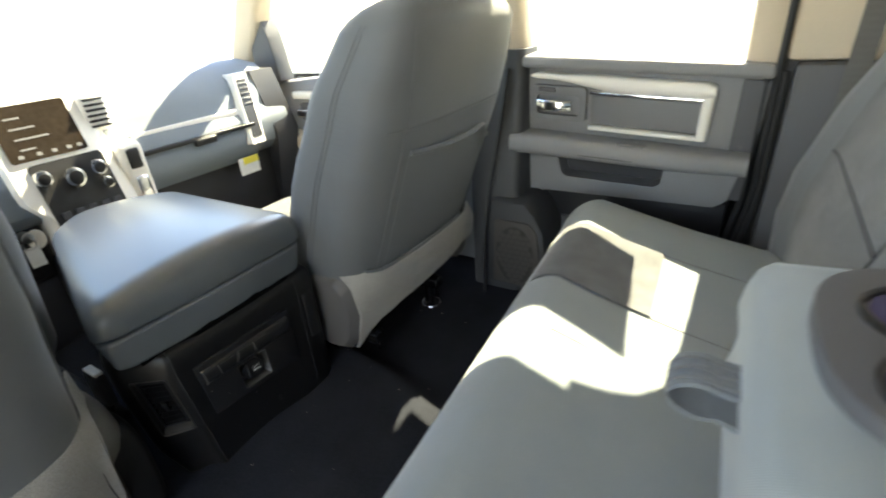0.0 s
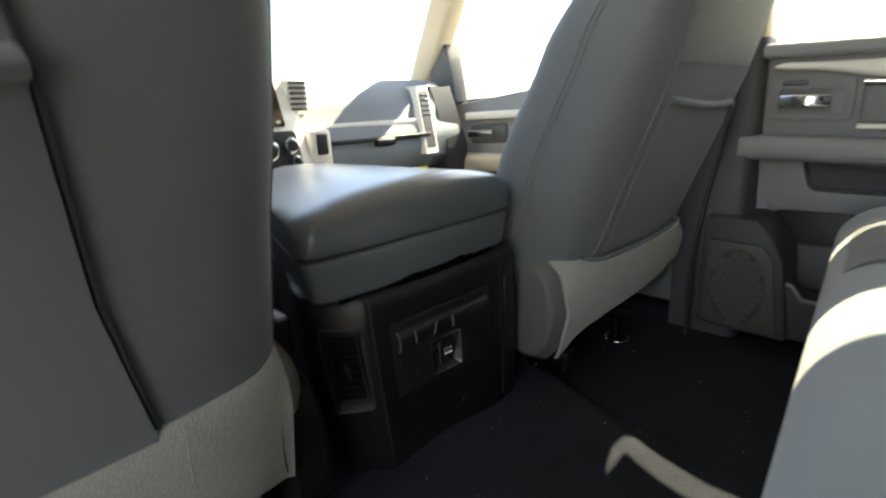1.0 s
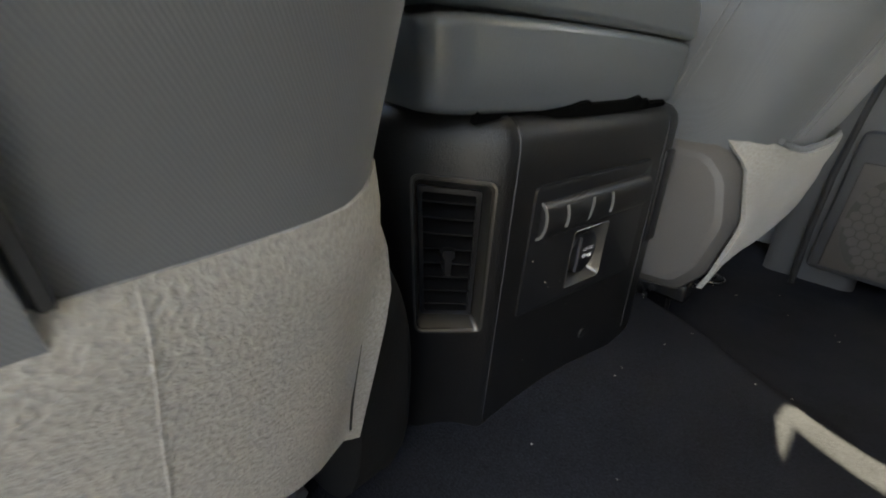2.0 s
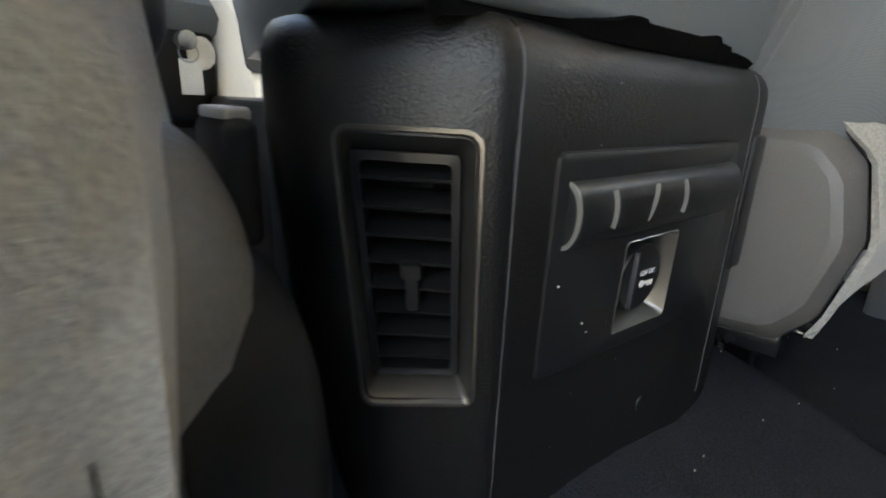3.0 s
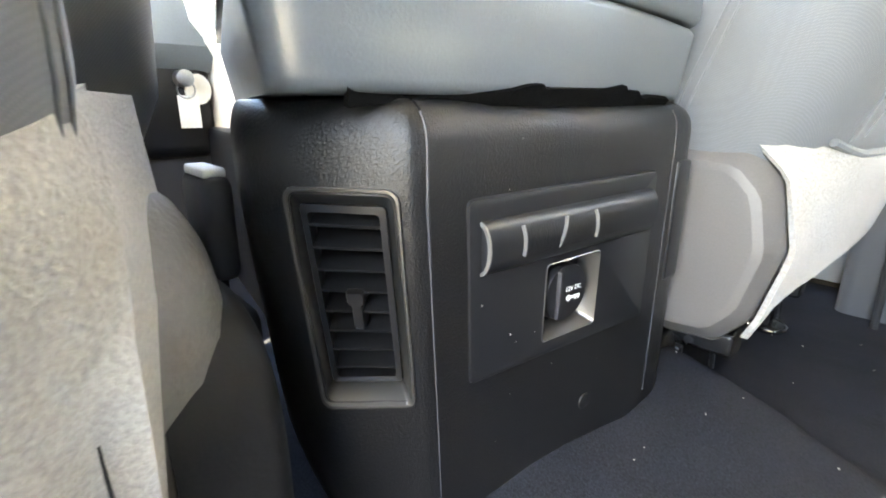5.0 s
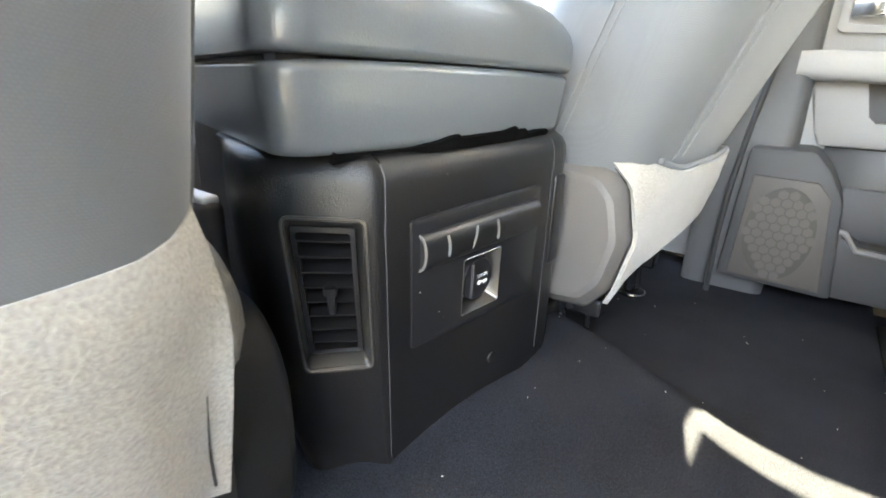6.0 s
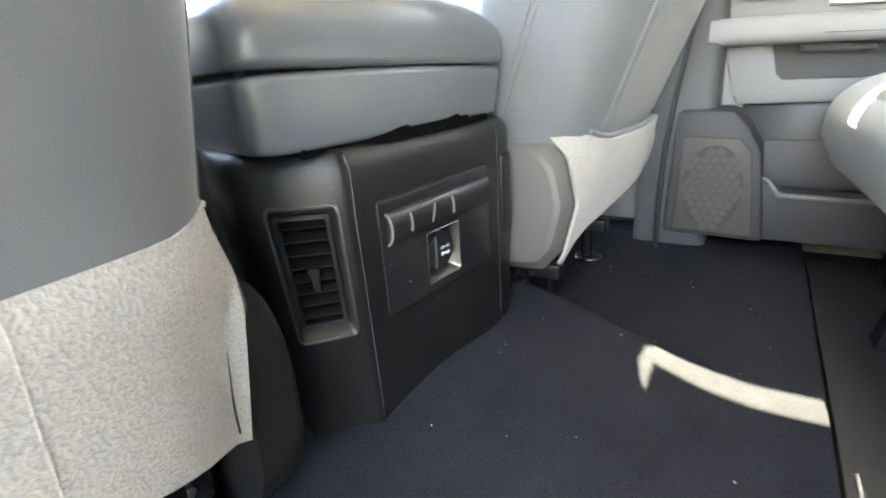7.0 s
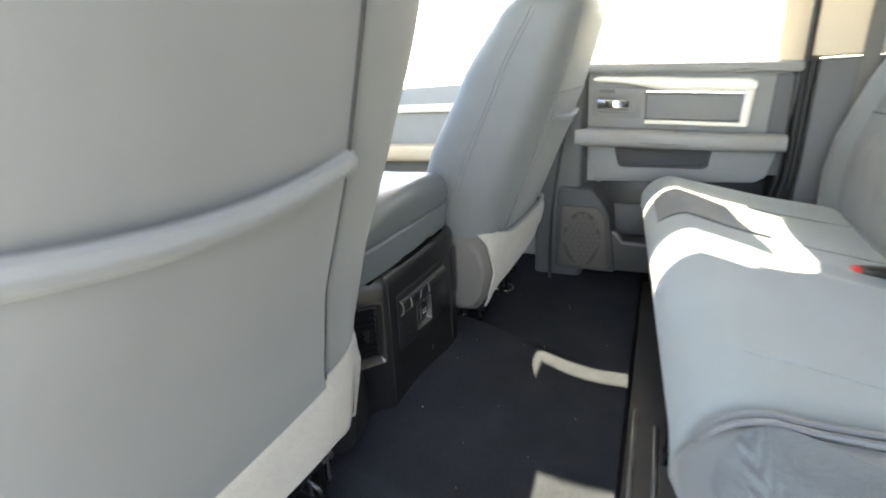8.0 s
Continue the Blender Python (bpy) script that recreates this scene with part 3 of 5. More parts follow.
def front_seat(name, label, side, yc, rear, flap_low, inner, outer, wrap, upper_seam, square, cover):
    """side: 1 or -1, from the seat's middle towards its door."""
    seat = thing(name, label, "car seat", (-0.15, yc, 0.0), "front seats")
    half = [(0.26, 0.228), (0.32, 0.234), (0.50, 0.232), (0.62, 0.222), (0.70, 0.195), (0.74, 0.170)]
    thick = [(0.26, 0.115), (0.45, 0.118), (0.60, 0.105), (0.72, 0.080)]

    def rear_x(rel, z):
        w = along(half, z)
        t = along(thick, z)
        s = min(0.9999, abs(rel) / w)
        return along(rear, z) - t + t * (1 - s ** square) ** (1 / square)

    secs = []
    for z in list(np.linspace(0.255, 0.70, 26)) + [0.715, 0.728, 0.738, 0.743]:
        t, w = along(thick, z), along(half, z)
        k = 1.0 if z < 0.70 else math.sqrt(max(0.05, 1 - ((z - 0.70) / 0.045) ** 2))
        secs.append(oval(along(rear, z) - along(thick, z), yc, t * k, w * (0.6 + 0.4 * k), z, square, 96))
    part("backrest", loft(secs), CLOTH_SMOOTH, seat)

    def inner_edge(z):
        """The inner edge of the rear panel, leaning outwards with height on the driver seat."""
        return inner + wrap * along([(0.29, 0.0), (0.415, 0.022), (0.54, 0.030), (0.70, 0.062)], z)

    def on_back(y_to, z_from, z_to, lift):
        def f(u, v):
            z = mix(z_from, z_to, v)
            rel = side * mix(inner_edge(z), y_to, u)
            return (rear_x(rel, z) + lift, yc + rel, z)
        return f

    # the carpeted flap under the rear panel
    def flap(u, v):
        rel = side * mix(-0.231 if wrap else mix(-0.205, -0.221, v) + 0.020 * math.sin(3.1416 * v), 0.228, u)
        low = along(flap_low, u)
        e = max(0.0, 1 - u / mix(0.16, 0.09, wrap)) ** 2
        top = mix(0.274, 0.302, wrap) + 0.018 * e
        z = mix(top, low, v)
        hug = max(rear_x(rel, 0.30) + 0.0015, along(rear, 0.30) - (0.10 if wrap else 0.034))
        hang = max(rear_x(rel, 0.30), along(rear, 0.30) - 0.022 * wrap - 0.012) + 0.003 - (0.290 - z) * 0.24 + (1 - wrap) * 0.006
        x = mix(hug, hang, step(0.0, 0.45, v)) - 0.010 * math.sin(3.1416 * min(1, v * 1.6)) * (1 - e) * 0.3
        x -= wrap * 0.0035 * step(0.05, 0.0, v)
        return (x, yc + rel, z + 0.0015 * math.sin(9 * u))
    # the rear panel and its map pocket; rel. y from the inner to the outer edge
    part("back_panel", sheet(on_back(outer, 0.285, 0.552 if upper_seam else 0.70, 0.0012), 20, 22, 0.004 * side), CLOTH_SMOOTH, seat, "grey cloth rear panel")

    def pocket(u, v):
        top = (0.512 if upper_seam else 0.543) - 0.012 * math.sin(3.1416 * u) - 0.045 * step(0.75, 1.0, u) * upper_seam
        z = mix(0.292, top, v)
        rel = side * mix(inner_edge(z) + (0.003 if wrap else 0.02), outer - 0.012, u)
        return (rear_x(rel, z) + (0.005 if wrap else 0.0022) + 0.010 * max(0.0, math.sin(3.1416 * u)) ** (0.5 if wrap else 1.0) * v ** 2, yc + rel, z)
    part("map_pocket", sheet(pocket, 20, 12, (0.005 if wrap else 0.0025) * side), CLOTH_SMOOTH, seat, "slack grey map pocket")
    edge = [Vector(pocket(i / 24, 1.0)) for i in range(25)]
    part("pocket_hem", tube(edge, 0.0085 if wrap else 0.0055), CLOTH_SMOOTH, seat)

    def seam(rel0, rel1, z0, z1, lift, name="seam", r=0.0010, mat=STITCH):
        pts = []
        for i in range(31):
            s = i / 30
            rel, z = side * mix(rel0, rel1, s), mix(z0, z1, s)
            pts.append((rear_x(rel, z) + lift, yc + rel, z))
        part(name, tube(pts, r, 5), mat, seat)
    for za, zb in ((0.29 + 0.014 * wrap, 0.415), (0.415, 0.54), (0.54, 0.70)):
        seam(inner_edge(za), inner_edge(zb), za, zb, 0.0025 if wrap else 0.002, "seam", 0.0019 if wrap else 0.0010, SEAM_SHADE if wrap else STITCH)
    if wrap:
        part("flap_seam", tube([Vector(flap(0.224, v / 10)) + Vector((0.0036, 0, 0)) for v in range(11)], 0.0014, 6), SEAT_CARPET, seat)
    seam(outer, outer, 0.285, 0.70, 0.002)
    if upper_seam:
        seam(-0.20, 0.20, 0.556, 0.556, 0.002)
    # two stitched lines down the inner side
    for k in (0.0, 0.009):
        pts = []
        for i in range(31):
            z = mix(0.29, 0.735, i / 30)
            w, t = along(half, z), along(thick, z)
            x = along(rear, z) - t * (0.42 if wrap else 1.02) - k
            s = (abs((x - along(rear, z) + t) / t)) ** square
            pts.append((x, yc - side * (w * (1 - s) ** (1 / square) + 0.0004) * (1 if z < 0.7 else math.sqrt(max(0.3, 1 - ((z - 0.7) / 0.045) ** 2))), z))
        part("seam", tube(pts, 0.0007 if wrap else 0.0011, 5), STITCH, seat)

    if not wrap:
        part("backrest_hem", tube([Vector(flap(0.03 + 0.76 * i / 30, 0.0)) + Vector((-0.001, 0, 0.003)) for i in range(31)], 0.0036, 8), CLOTH_SMOOTH, seat)
    if wrap:
        part("flap_return", sheet(lambda u, v: Vector(flap(0.002, v)) + Vector((-0.085 * u, 0.030 * u, -0.018 * u * v)), 4, 10, 0.004 * side), SEAT_CARPET, seat)
        part("flap", sheet(flap, 36, 10, 0.0045 * side), SEAT_CARPET, seat, "light heather carpet flap under the seat back")
    else:
        def necked(u, v):
            z = mix(0.292, 0.126, v)
            rim = Vector((along([(0.126, 0.046), (0.142, 0.053), (0.205, 0.0685), (0.262, 0.056), (0.285, 0.033), (0.292, 0.012)], z), yc - side * 0.222, z))
            main = Vector(flap(max(0.0, u - 0.10) / 0.90, v))
            return main.lerp(rim, step(0.22, 0.0, u))
        part("flap", sheet(necked, 40, 20, 0.0045 * side), SEAT_CARPET, seat, "light heather carpet flap under the seat back")
    if wrap:
        part("flap_hem", tube([Vector(flap(0.028 - 0.010 * (v / 10) ** 2, 0.55 + 0.040 * v)) + Vector((0.0044, 0, 0)) for v in range(11)], 0.0009, 5), SEAM_SHADE, seat)

    # recliner covers beside the hinge; the inner one stands out further
    for s in (-1, 1):
        d = side * s
        reach, long, shift = (cover if s < 0 else (0.021, 0.0, 0.0))
        y_in = yc + d * 0.214
        out = [(-0.075 - long, 0.258), (-0.03 - long * 0.6, 0.291), (0.030, 0.287), (0.054, 0.262), (0.066, 0.205), (0.050, 0.140), (0.026, 0.112), (-0.02, 0.108), (-0.075 - long, 0.130)]
        out = [(p[0] + along(rear, 0.27) - 0.080 + shift, p[1]) for p in out]
        cx, cz = sum(p[0] for p in out) / 9, sum(p[1] for p in out) / 9
        if wrap and s < 0:
            # a smooth rounded cover; the black shield on it stands for shade
            def dome(mx, mz, rx, rz, power, steps):
                return loft([[(mx + (q[0] - mx) * k, y_in + d * off, mz + (q[1] - mz) * k) for q in oval(mx, mz, rx, rz, 0, power, 48)] for off, k in steps])
            shell = dome(cx + 0.004, cz + 0.001, 0.084, 0.092, 2.8, ((0.0, 1.0), (reach * 0.40, 0.98), (reach * 0.66, 0.92), (reach * 0.84, 0.82), (reach * 0.95, 0.69), (reach, 0.52)))
            shield = dome(cx + 0.034, cz - 0.048, 0.058, 0.090, 2.6, ((reach * 0.40, 1.0), (reach * 0.98, 0.98), (reach * 1.08, 0.94), (reach * 1.15, 0.84), (reach * 1.17, 0.70)))
            part("side_shield", shield, MATT_BLACK, seat, "black shield that paints the shaded side of the hinge cover")
        else:
            shell = loft([[(cx + (p[0] - cx) * k, y_in + d * off, cz + (p[1] - cz) * k) for p in out] for off, k in ((0.0, 1.0), (reach * 0.12, 1.0), (reach * 0.35, 0.96), (reach * 0.97, 0.80), (reach, 0.76))])
            bmesh.ops.bevel(shell, geom=[e for e in shell.edges if not e.is_boundary], offset=0.005, segments=3, affect="EDGES", profile=0.5)
        part("recliner_cover", shell, POD_GRAIN if wrap else POD_PLASTIC, seat, "warm grey plastic hinge cover")
        # black tube that paints the shadow line under the overhanging cloth
        part("cover_gap", tube([(p[0], y_in + d * reach * 0.25, p[1] + 0.0025) for p in out[:4]], 0.0020, 8), RUBBER, seat, "dark tube for the shade in the gap above the hinge cover")
        # added slab: keeps the shaded space beside the seat dark
        part("side_valance", box(-0.44, 0.0 + along(rear, 0.27) - 0.10, yc + d * 0.195 - 0.008, yc + d * 0.195 + 0.008, 0.02 if wrap else 0.105, 0.20, 0.006), BLACK_PLASTIC, seat, "black plastic slab added to darken the space beside the seat")
    if wrap:
        # added block: stands for the darkness between driver seat and console
        part("rail_cover", box(-0.42, -0.098, -0.206, -0.122, 0.02, 0.205, 0.010), MATT_BLACK, seat, "black plastic block that darkens the gap beside the console")
        wide = [(0.285, 0.060), (0.32, 0.076), (0.50, 0.078), (0.60, 0.068), (0.66, 0.045)]
        part("side_bolster", loft([oval(-0.25 + 0.25 * (z - 0.3), yc + 0.222, 0.085, along(wide, z), z, 2.6, 32) for z in np.linspace(0.285, 0.66, 22)]), CLOTH_SMOOTH, seat, "padded bolster of the seat side")
    # cushion
    cush = []
    for x in np.linspace(-0.50, -0.02, 18):
        s = (x + 0.50) / 0.48
        k = min(1, math.sqrt(max(0.02, 1 - (1 - min(1, s / 0.18)) ** 2)))
        top = 0.252 + 0.02 * (1 - s)
        cush.append([(x, yc + p[0], p[1]) for p in [(a, mix(0.19, top, 0.5 + 0.5 * b * k)) for a, b in [(q[0], q[1]) for q in oval(0, 0, 0.235, 1.0, 0, 4.0, 36)]]])
    part("cushion", loft(cush), CLOTH_DARK, seat, "dark grey cloth cushion")
    # headrest on two posts
    hx = along(rear, 0.74) - 0.05
    for s in (-0.07, 0.07):
        part("headrest_post", tube([(hx, yc + s, 0.72), (hx + 0.012, yc + s, 0.80)], 0.006), CHROME, seat)
    part("headrest", loft([oval(hx + 0.015 + 0.2 * (z - 0.80), yc, 0.052 * k, 0.135 * (0.7 + 0.3 * k), z, 3.2, 40) for z, k in ((0.772, 0.35), (0.780, 0.75), (0.80, 1.0), (0.86, 1.0), (0.90, 0.9), (0.925, 0.6), (0.932, 0.3))]), CLOTH_SMOOTH, seat)
    # runners, feet and bolts
    for s in (-0.125, 0.13):
        yy = yc + side * s
        part("runner", box(-0.46, 0.02, yy - 0.016, yy + 0.016, 0.060, 0.088, 0.005), BLACK_METAL, seat)
        if s > 0:
            part("post", tube([(-0.018, yy, 0.0), (-0.018, yy, 0.05), (-0.020, yy, 0.09)], 0.011, 14), BLACK_METAL, seat)
            part("post_base", disc((-0.014, yy), "z", 0.024, 0.0, 0.009, 24, 0.003), BLACK_METAL, seat)
            part("floor_ring", tube([(-0.014 + 0.0245 * math.cos(a), yy + 0.0245 * math.sin(a), 0.005) for a in np.linspace(0, 6.2832, 29)], 0.0022, 6), CHROME, seat, "bright floor ring of the seat post")
        part("foot", box(-0.47, -0.42, yy - 0.02, yy + 0.02, 0.0, 0.062, 0.004), BLACK_METAL, seat)
        part("lock_rod", tube([(-0.40, yy + 0.024, 0.100), (-0.03, yy + 0.024, 0.102), (-0.012, yy + 0.024, 0.088), (-0.008, yy + 0.024, 0.012)], 0.003), BLACK_METAL, seat)
    if wrap:
        # two bright wire hoops, a bracket and its bolts under the flap
        part("latch_hoop", tube([(-0.060, -0.2510, 0.0), (-0.060, -0.2500, 0.045), (-0.060, -0.2485, 0.070), (-0.060, -0.2455, 0.0770), (-0.060, -0.2400, 0.0795), (-0.060, -0.2345, 0.0780), (-0.060, -0.2325, 0.0720), (-0.061, -0.2295, 0.045), (-0.063, -0.2280, 0.0)], 0.0024, 10), ZINC, seat, "bright steel wire hoop")
        part("latch_hoop", tube([(-0.062, -0.2190, 0.0), (-0.061, -0.2195, 0.030), (-0.060, -0.2210, 0.0565), (-0.060, -0.2190, 0.0610), (-0.060, -0.2130, 0.0620), (-0.060, -0.2075, 0.0600), (-0.061, -0.2065, 0.050), (-0.064, -0.2060, 0.0)], 0.0024, 10), ZINC, seat, "bright steel wire hoop")
        part("bracket_plate", prism([(-0.110, 0.060), (-0.066, 0.066), (-0.052, 0.090), (-0.048, 0.135), (-0.110, 0.150)], "y", -0.236, -0.204, 0.004), BLACK_METAL, seat, "dark bracket plate")
        for by, bz in ((-0.227, 0.109), (-0.214, 0.079)):
            part("bolt", disc((by, bz), "x", 0.0058, -0.052, -0.043, 6, 0.0010), STEEL, seat, "bright hexagon bolt")
    else:
        # the foot of the inner runner, beside the console
        part("floor_bracket", join(prism([(-0.090, 0.055), (-0.028, 0.055), (-0.022, 0.066), (-0.030, 0.088), (-0.090, 0.100)], "y", 0.248, 0.284, 0.005), prism([(-0.085, 0.052), (-0.024, 0.052), (-0.024, 0.064), (-0.085, 0.070)], "y", 0.284, 0.304, 0.003)), BLACK_METAL, seat, "black floor bracket of the seat runner")
        part("bracket_pin", tube([(-0.0245, 0.253, 0.0665), (-0.0225, 0.266, 0.0655), (-0.0245, 0.281, 0.0665)], 0.0038, 10), ZINC, seat, "bright pin of the floor bracket")
    part("pan", box(-0.47, -0.02, yc - 0.20, yc + 0.20, 0.10, 0.195, 0.02), BLACK_METAL, seat)
    return seat


front_seat("passenger_seat", "grey cloth front passenger seat with a map pocket, seen from behind", flap_low=[(0.0, 0.125), (0.06, 0.143), (0.14, 0.161), (0.28, 0.171), (1.0, 0.183)], inner=-0.165, outer=0.185, wrap=0.0, upper_seam=True, square=4.0, cover=(0.026, 0.0, 0.0), **PASSENGER)
front_seat("driver_seat", "grey cloth driver seat with a heather carpet flap, seen from behind", flap_low=[(0.0, 0.152), (0.05, 0.161), (0.2, 0.192), (0.45, 0.212), (1.0, 0.235)], inner=-0.115, outer=0.185, wrap=1.0, upper_seam=False, square=3.8, cover=(0.060, 0.045, -0.064), **DRIVER)

# ---- centre console ----
console = thing("centre_console", "black plastic centre console with an air vent and power socket", "centre console", (-0.17, 0.01, 0.05))


def narrow(y, z):
    """The driver-side flank draws in towards the foot."""
    return y + (0.10 * step(0.30, 0.14, z) + 0.30 * step(0.15, 0.03, z)) * max(0.0, -0.0722 - y)


def console_ring(pts, z):
    """A plan outline, narrowed towards the foot and rounded in at the top edge."""
    top = 0.0 if z < 0.299 else 0.015 * (1 - math.sqrt(max(0.0, 1 - ((z - 0.299) / 0.0195) ** 2)))
    out = []
    for x, y in pts:
        if x > -0.33:
            x = x - top
            y = narrow(y, z) + (top if y < -0.1 else -top if y > 0.15 else 0)
        out.append((x, y, z))
    return out


LEVELS = [0.030, 0.045, 0.06, 0.08, 0.10, 0.13, 0.16, 0.20, 0.24, 0.28, 0.299, 0.305, 0.310, 0.314, 0.3165, 0.318]
LEFT_PLAN = [(-0.175, -0.0722), (-0.165, -0.0785), (-0.145, -0.0935), (-0.12, -0.1115), (-0.098, -0.1245), (-0.082, -0.1305), (-0.068, -0.1325), (-0.060, -0.1310), (-0.0515, -0.1255), (-0.030, -0.1075), (-0.015, -0.0955), (-0.003, -0.0855), (0.003, -0.0803), (0.0055, -0.0768), (0.006, -0.0722)]
RIGHT_PLAN = [(-0.34, 0.200), (-0.34, -0.030), (-0.22, -0.054), (-0.172, -0.0705), (0.006, -0.0705), (0.006, -0.06), (0.0045, -0.03), (0.004, 0.0), (0.004, 0.04), (0.0038, 0.08), (0.0032, 0.12), (0.002, 0.155), (0.0005, 0.175), (-0.0035, 0.190), (-0.0095, 0.199), (-0.020, 0.204), (-0.045, 0.206)]


def skirt(p):
    """The driver-side flank is cut away from below towards the front."""
    low = along([(-0.175, 0.150), (-0.150, 0.135), (-0.125, 0.110), (-0.105, 0.080), (-0.082, 0.052), (-0.066, 0.030)], p[0])
    return p if p[2] > 0.20 else (p[0], p[1], mix(low, 0.20, (p[2] - 0.030) / 0.17))


left_shell = part("left_shell", loft([[skirt(p) for p in console_ring(LEFT_PLAN, z)] for z in LEVELS]), BLACK_PLASTIC, console)
right_shell = part("right_shell", loft([console_ring(RIGHT_PLAN, z) for z in LEVELS]), BLACK_PLASTIC, console)


def seam_x(z):
    return console_ring([(0.006, -0.0714)], z)[0][0]


# joint strips paler than the shells: the lit edge is put into the colour
part("joint_strip", tube([(seam_x(z) - 0.0003, -0.0714, z) for z in np.linspace(0.060, 0.313, 40)], 0.0009, 6), DASH_DARK, console, "joint between the shells, painted paler for its lit edge")
part("joint_strip", sheet(lambda u, v: (console_ring([(0.0021, 0.1515)], mix(0.085, 0.313, v))[0][0] + 0.0007, mix(0.1509, 0.1521, u) - (0.0 if v < 0.9 else 0.01 * (v - 0.9)), mix(0.085, 0.313, v)), 1, 30, 0.003), DASH_DARK, console)
part("screw_cover", disc((0.066, 0.106), "x", 0.0065, 0.0, 0.0048, 20, 0.0008), BLACK_PLASTIC, console)

# the air vent in the slanted corner face; s runs along the face from its right to its left edge
VR, VL = Vector((0.001, -0.0828, 0)), Vector((-0.0465, -0.1215, 0))
VE = (VL - VR).normalized()
VN = Vector((-VE.y, VE.x, 0)) * (1 if -VE.y > 0 else -1)
VW, VB, VT = (VL - VR).length, 0.161, 0.281


def on_vent(s, z, out):
    p = VR + VE * s + VN * out
    return Vector((p.x, narrow(p.y, z), z))


def vent_ring(s0, s1, z0, z1, r, out):
    return [on_vent(p[0], p[1], out) for p in rounded(s0, s1, z0, z1, r, 4)]


cut(left_shell, loft([vent_ring(0.003, VW - 0.003, VB + 0.003, VT - 0.003, 0.004, -0.045), vent_ring(0.003, VW - 0.003, VB + 0.003, VT - 0.003, 0.004, 0.02)]))
part("vent_bezel", loft([vent_ring(0.0, VW, VB, VT, 0.006, -0.006), vent_ring(0.0, VW, VB, VT, 0.006, 0.0014), vent_ring(0.0015, VW - 0.0015, VB + 0.0015, VT - 0.0015, 0.005, 0.0012), vent_ring(0.0085, VW - 0.005, VB + 0.010, VT - 0.009, 0.003, -0.010), vent_ring(0.0085, VW - 0.005, VB + 0.010, VT - 0.009, 0.003, -0.034)], cap=False), BEZEL_PLASTIC, console)
part("vent_back", loft([vent_ring(0.002, VW - 0.002, VB + 0.002, VT - 0.002, 0.003, -0.040), vent_ring(0.002, VW - 0.002, VB + 0.002, VT - 0.002, 0.003, -0.036)]), BLACK_METAL, console)
part("vent_frame", loft([vent_ring(0.0085, VW - 0.005, VB + 0.010, VT - 0.009, 0.003, -0.024), vent_ring(0.0085, VW - 0.005, VB + 0.010, VT - 0.009, 0.003, -0.0085), vent_ring(0.0090, VW - 0.0055, VB + 0.0105, VT - 0.0095, 0.002, -0.008), vent_ring(0.0122, VW - 0.0092, VB + 0.0140, VT - 0.013, 0.002, -0.0078), vent_ring(0.0126, VW - 0.0098, VB + 0.0146, VT - 0.0136, 0.002, -0.018)], cap=False), PANEL_PLASTIC, console)
for k in range(8):
    z = VB + 0.0185 + k * 0.0116
    blade = [(-0.026, z + 0.0050), (-0.0105, z - 0.0004), (-0.0090, z + 0.0002), (-0.0088, z + 0.0014), (-0.0100, z + 0.0020), (-0.026, z + 0.0064)]
    part("vent_slat", loft([[on_vent(q, zz, o) for o, zz in blade] for q in (0.0115, VW * 0.5, VW - 0.009)]), MATT_BLACK, console)
vent_tab = part("vent_tab", loft([[on_vent(VW / 2 + 0.0005 + p[0] * k, 0.2165 + p[1] * k, o) for p in rounded(-0.0036, 0.0036, -0.0120, 0.0090, 0.002, 3)] for o, k in ((-0.022, 1.0), (-0.0080, 0.96), (-0.0060, 0.80))]), PANEL_PLASTIC, console, "small sliding vent tab")
part("tab_head", loft([[on_vent(VW / 2 + 0.0005 + p[0] * k, 0.2240 + p[1] * k, o) for p in rounded(-0.0058, 0.0058, -0.0040, 0.0040, 0.0018, 3)] for o, k in ((-0.018, 1.0), (-0.0070, 0.98), (-0.0048, 0.82))]), PANEL_PLASTIC, vent_tab)

# the socket panel
socket_panel = part("socket_panel", prism(rounded(-0.048, 0.121, 0.163, 0.273, 0.004, 4), "x", -0.01, 0.0072, 0.0020), PANEL_PLASTIC, console)
cut(socket_panel, box(-0.0055, 0.02, 0.010, 0.061, 0.174, 0.2265, 0.0))
cut(right_shell, box(-0.022, 0.02, 0.011, 0.060, 0.175, 0.2255, 0.0))
ring_o, ring_i = rounded(0.009, 0.062, 0.173, 0.2275, 0.003, 4), rounded(0.0165, 0.0535, 0.1835, 0.2225, 0.002, 4)
part("socket_bezel", loft([[(0.0068, *p) for p in ring_o], [(0.0078, *p) for p in rounded(0.010, 0.061, 0.174, 0.2265, 0.003, 4)], [(-0.012, *p) for p in ring_i], [(-0.020, *p) for p in ring_i]], cap=False), BEZEL_PLASTIC, console)
part("socket_back", box(-0.0215, -0.017, 0.010, 0.061, 0.174, 0.226), BLACK_METAL, console)
cap = part("socket_cap", disc((0.0330, 0.2025), "x", 0.0195, -0.017, 0.0055, 32, 0.0015), PANEL_PLASTIC, console, "black round power socket cap")
part("cap_rib", box(0.005, 0.0080, 0.0225, 0.0245, 0.1860, 0.2190, 0.0008), DASH_DARK, cap)


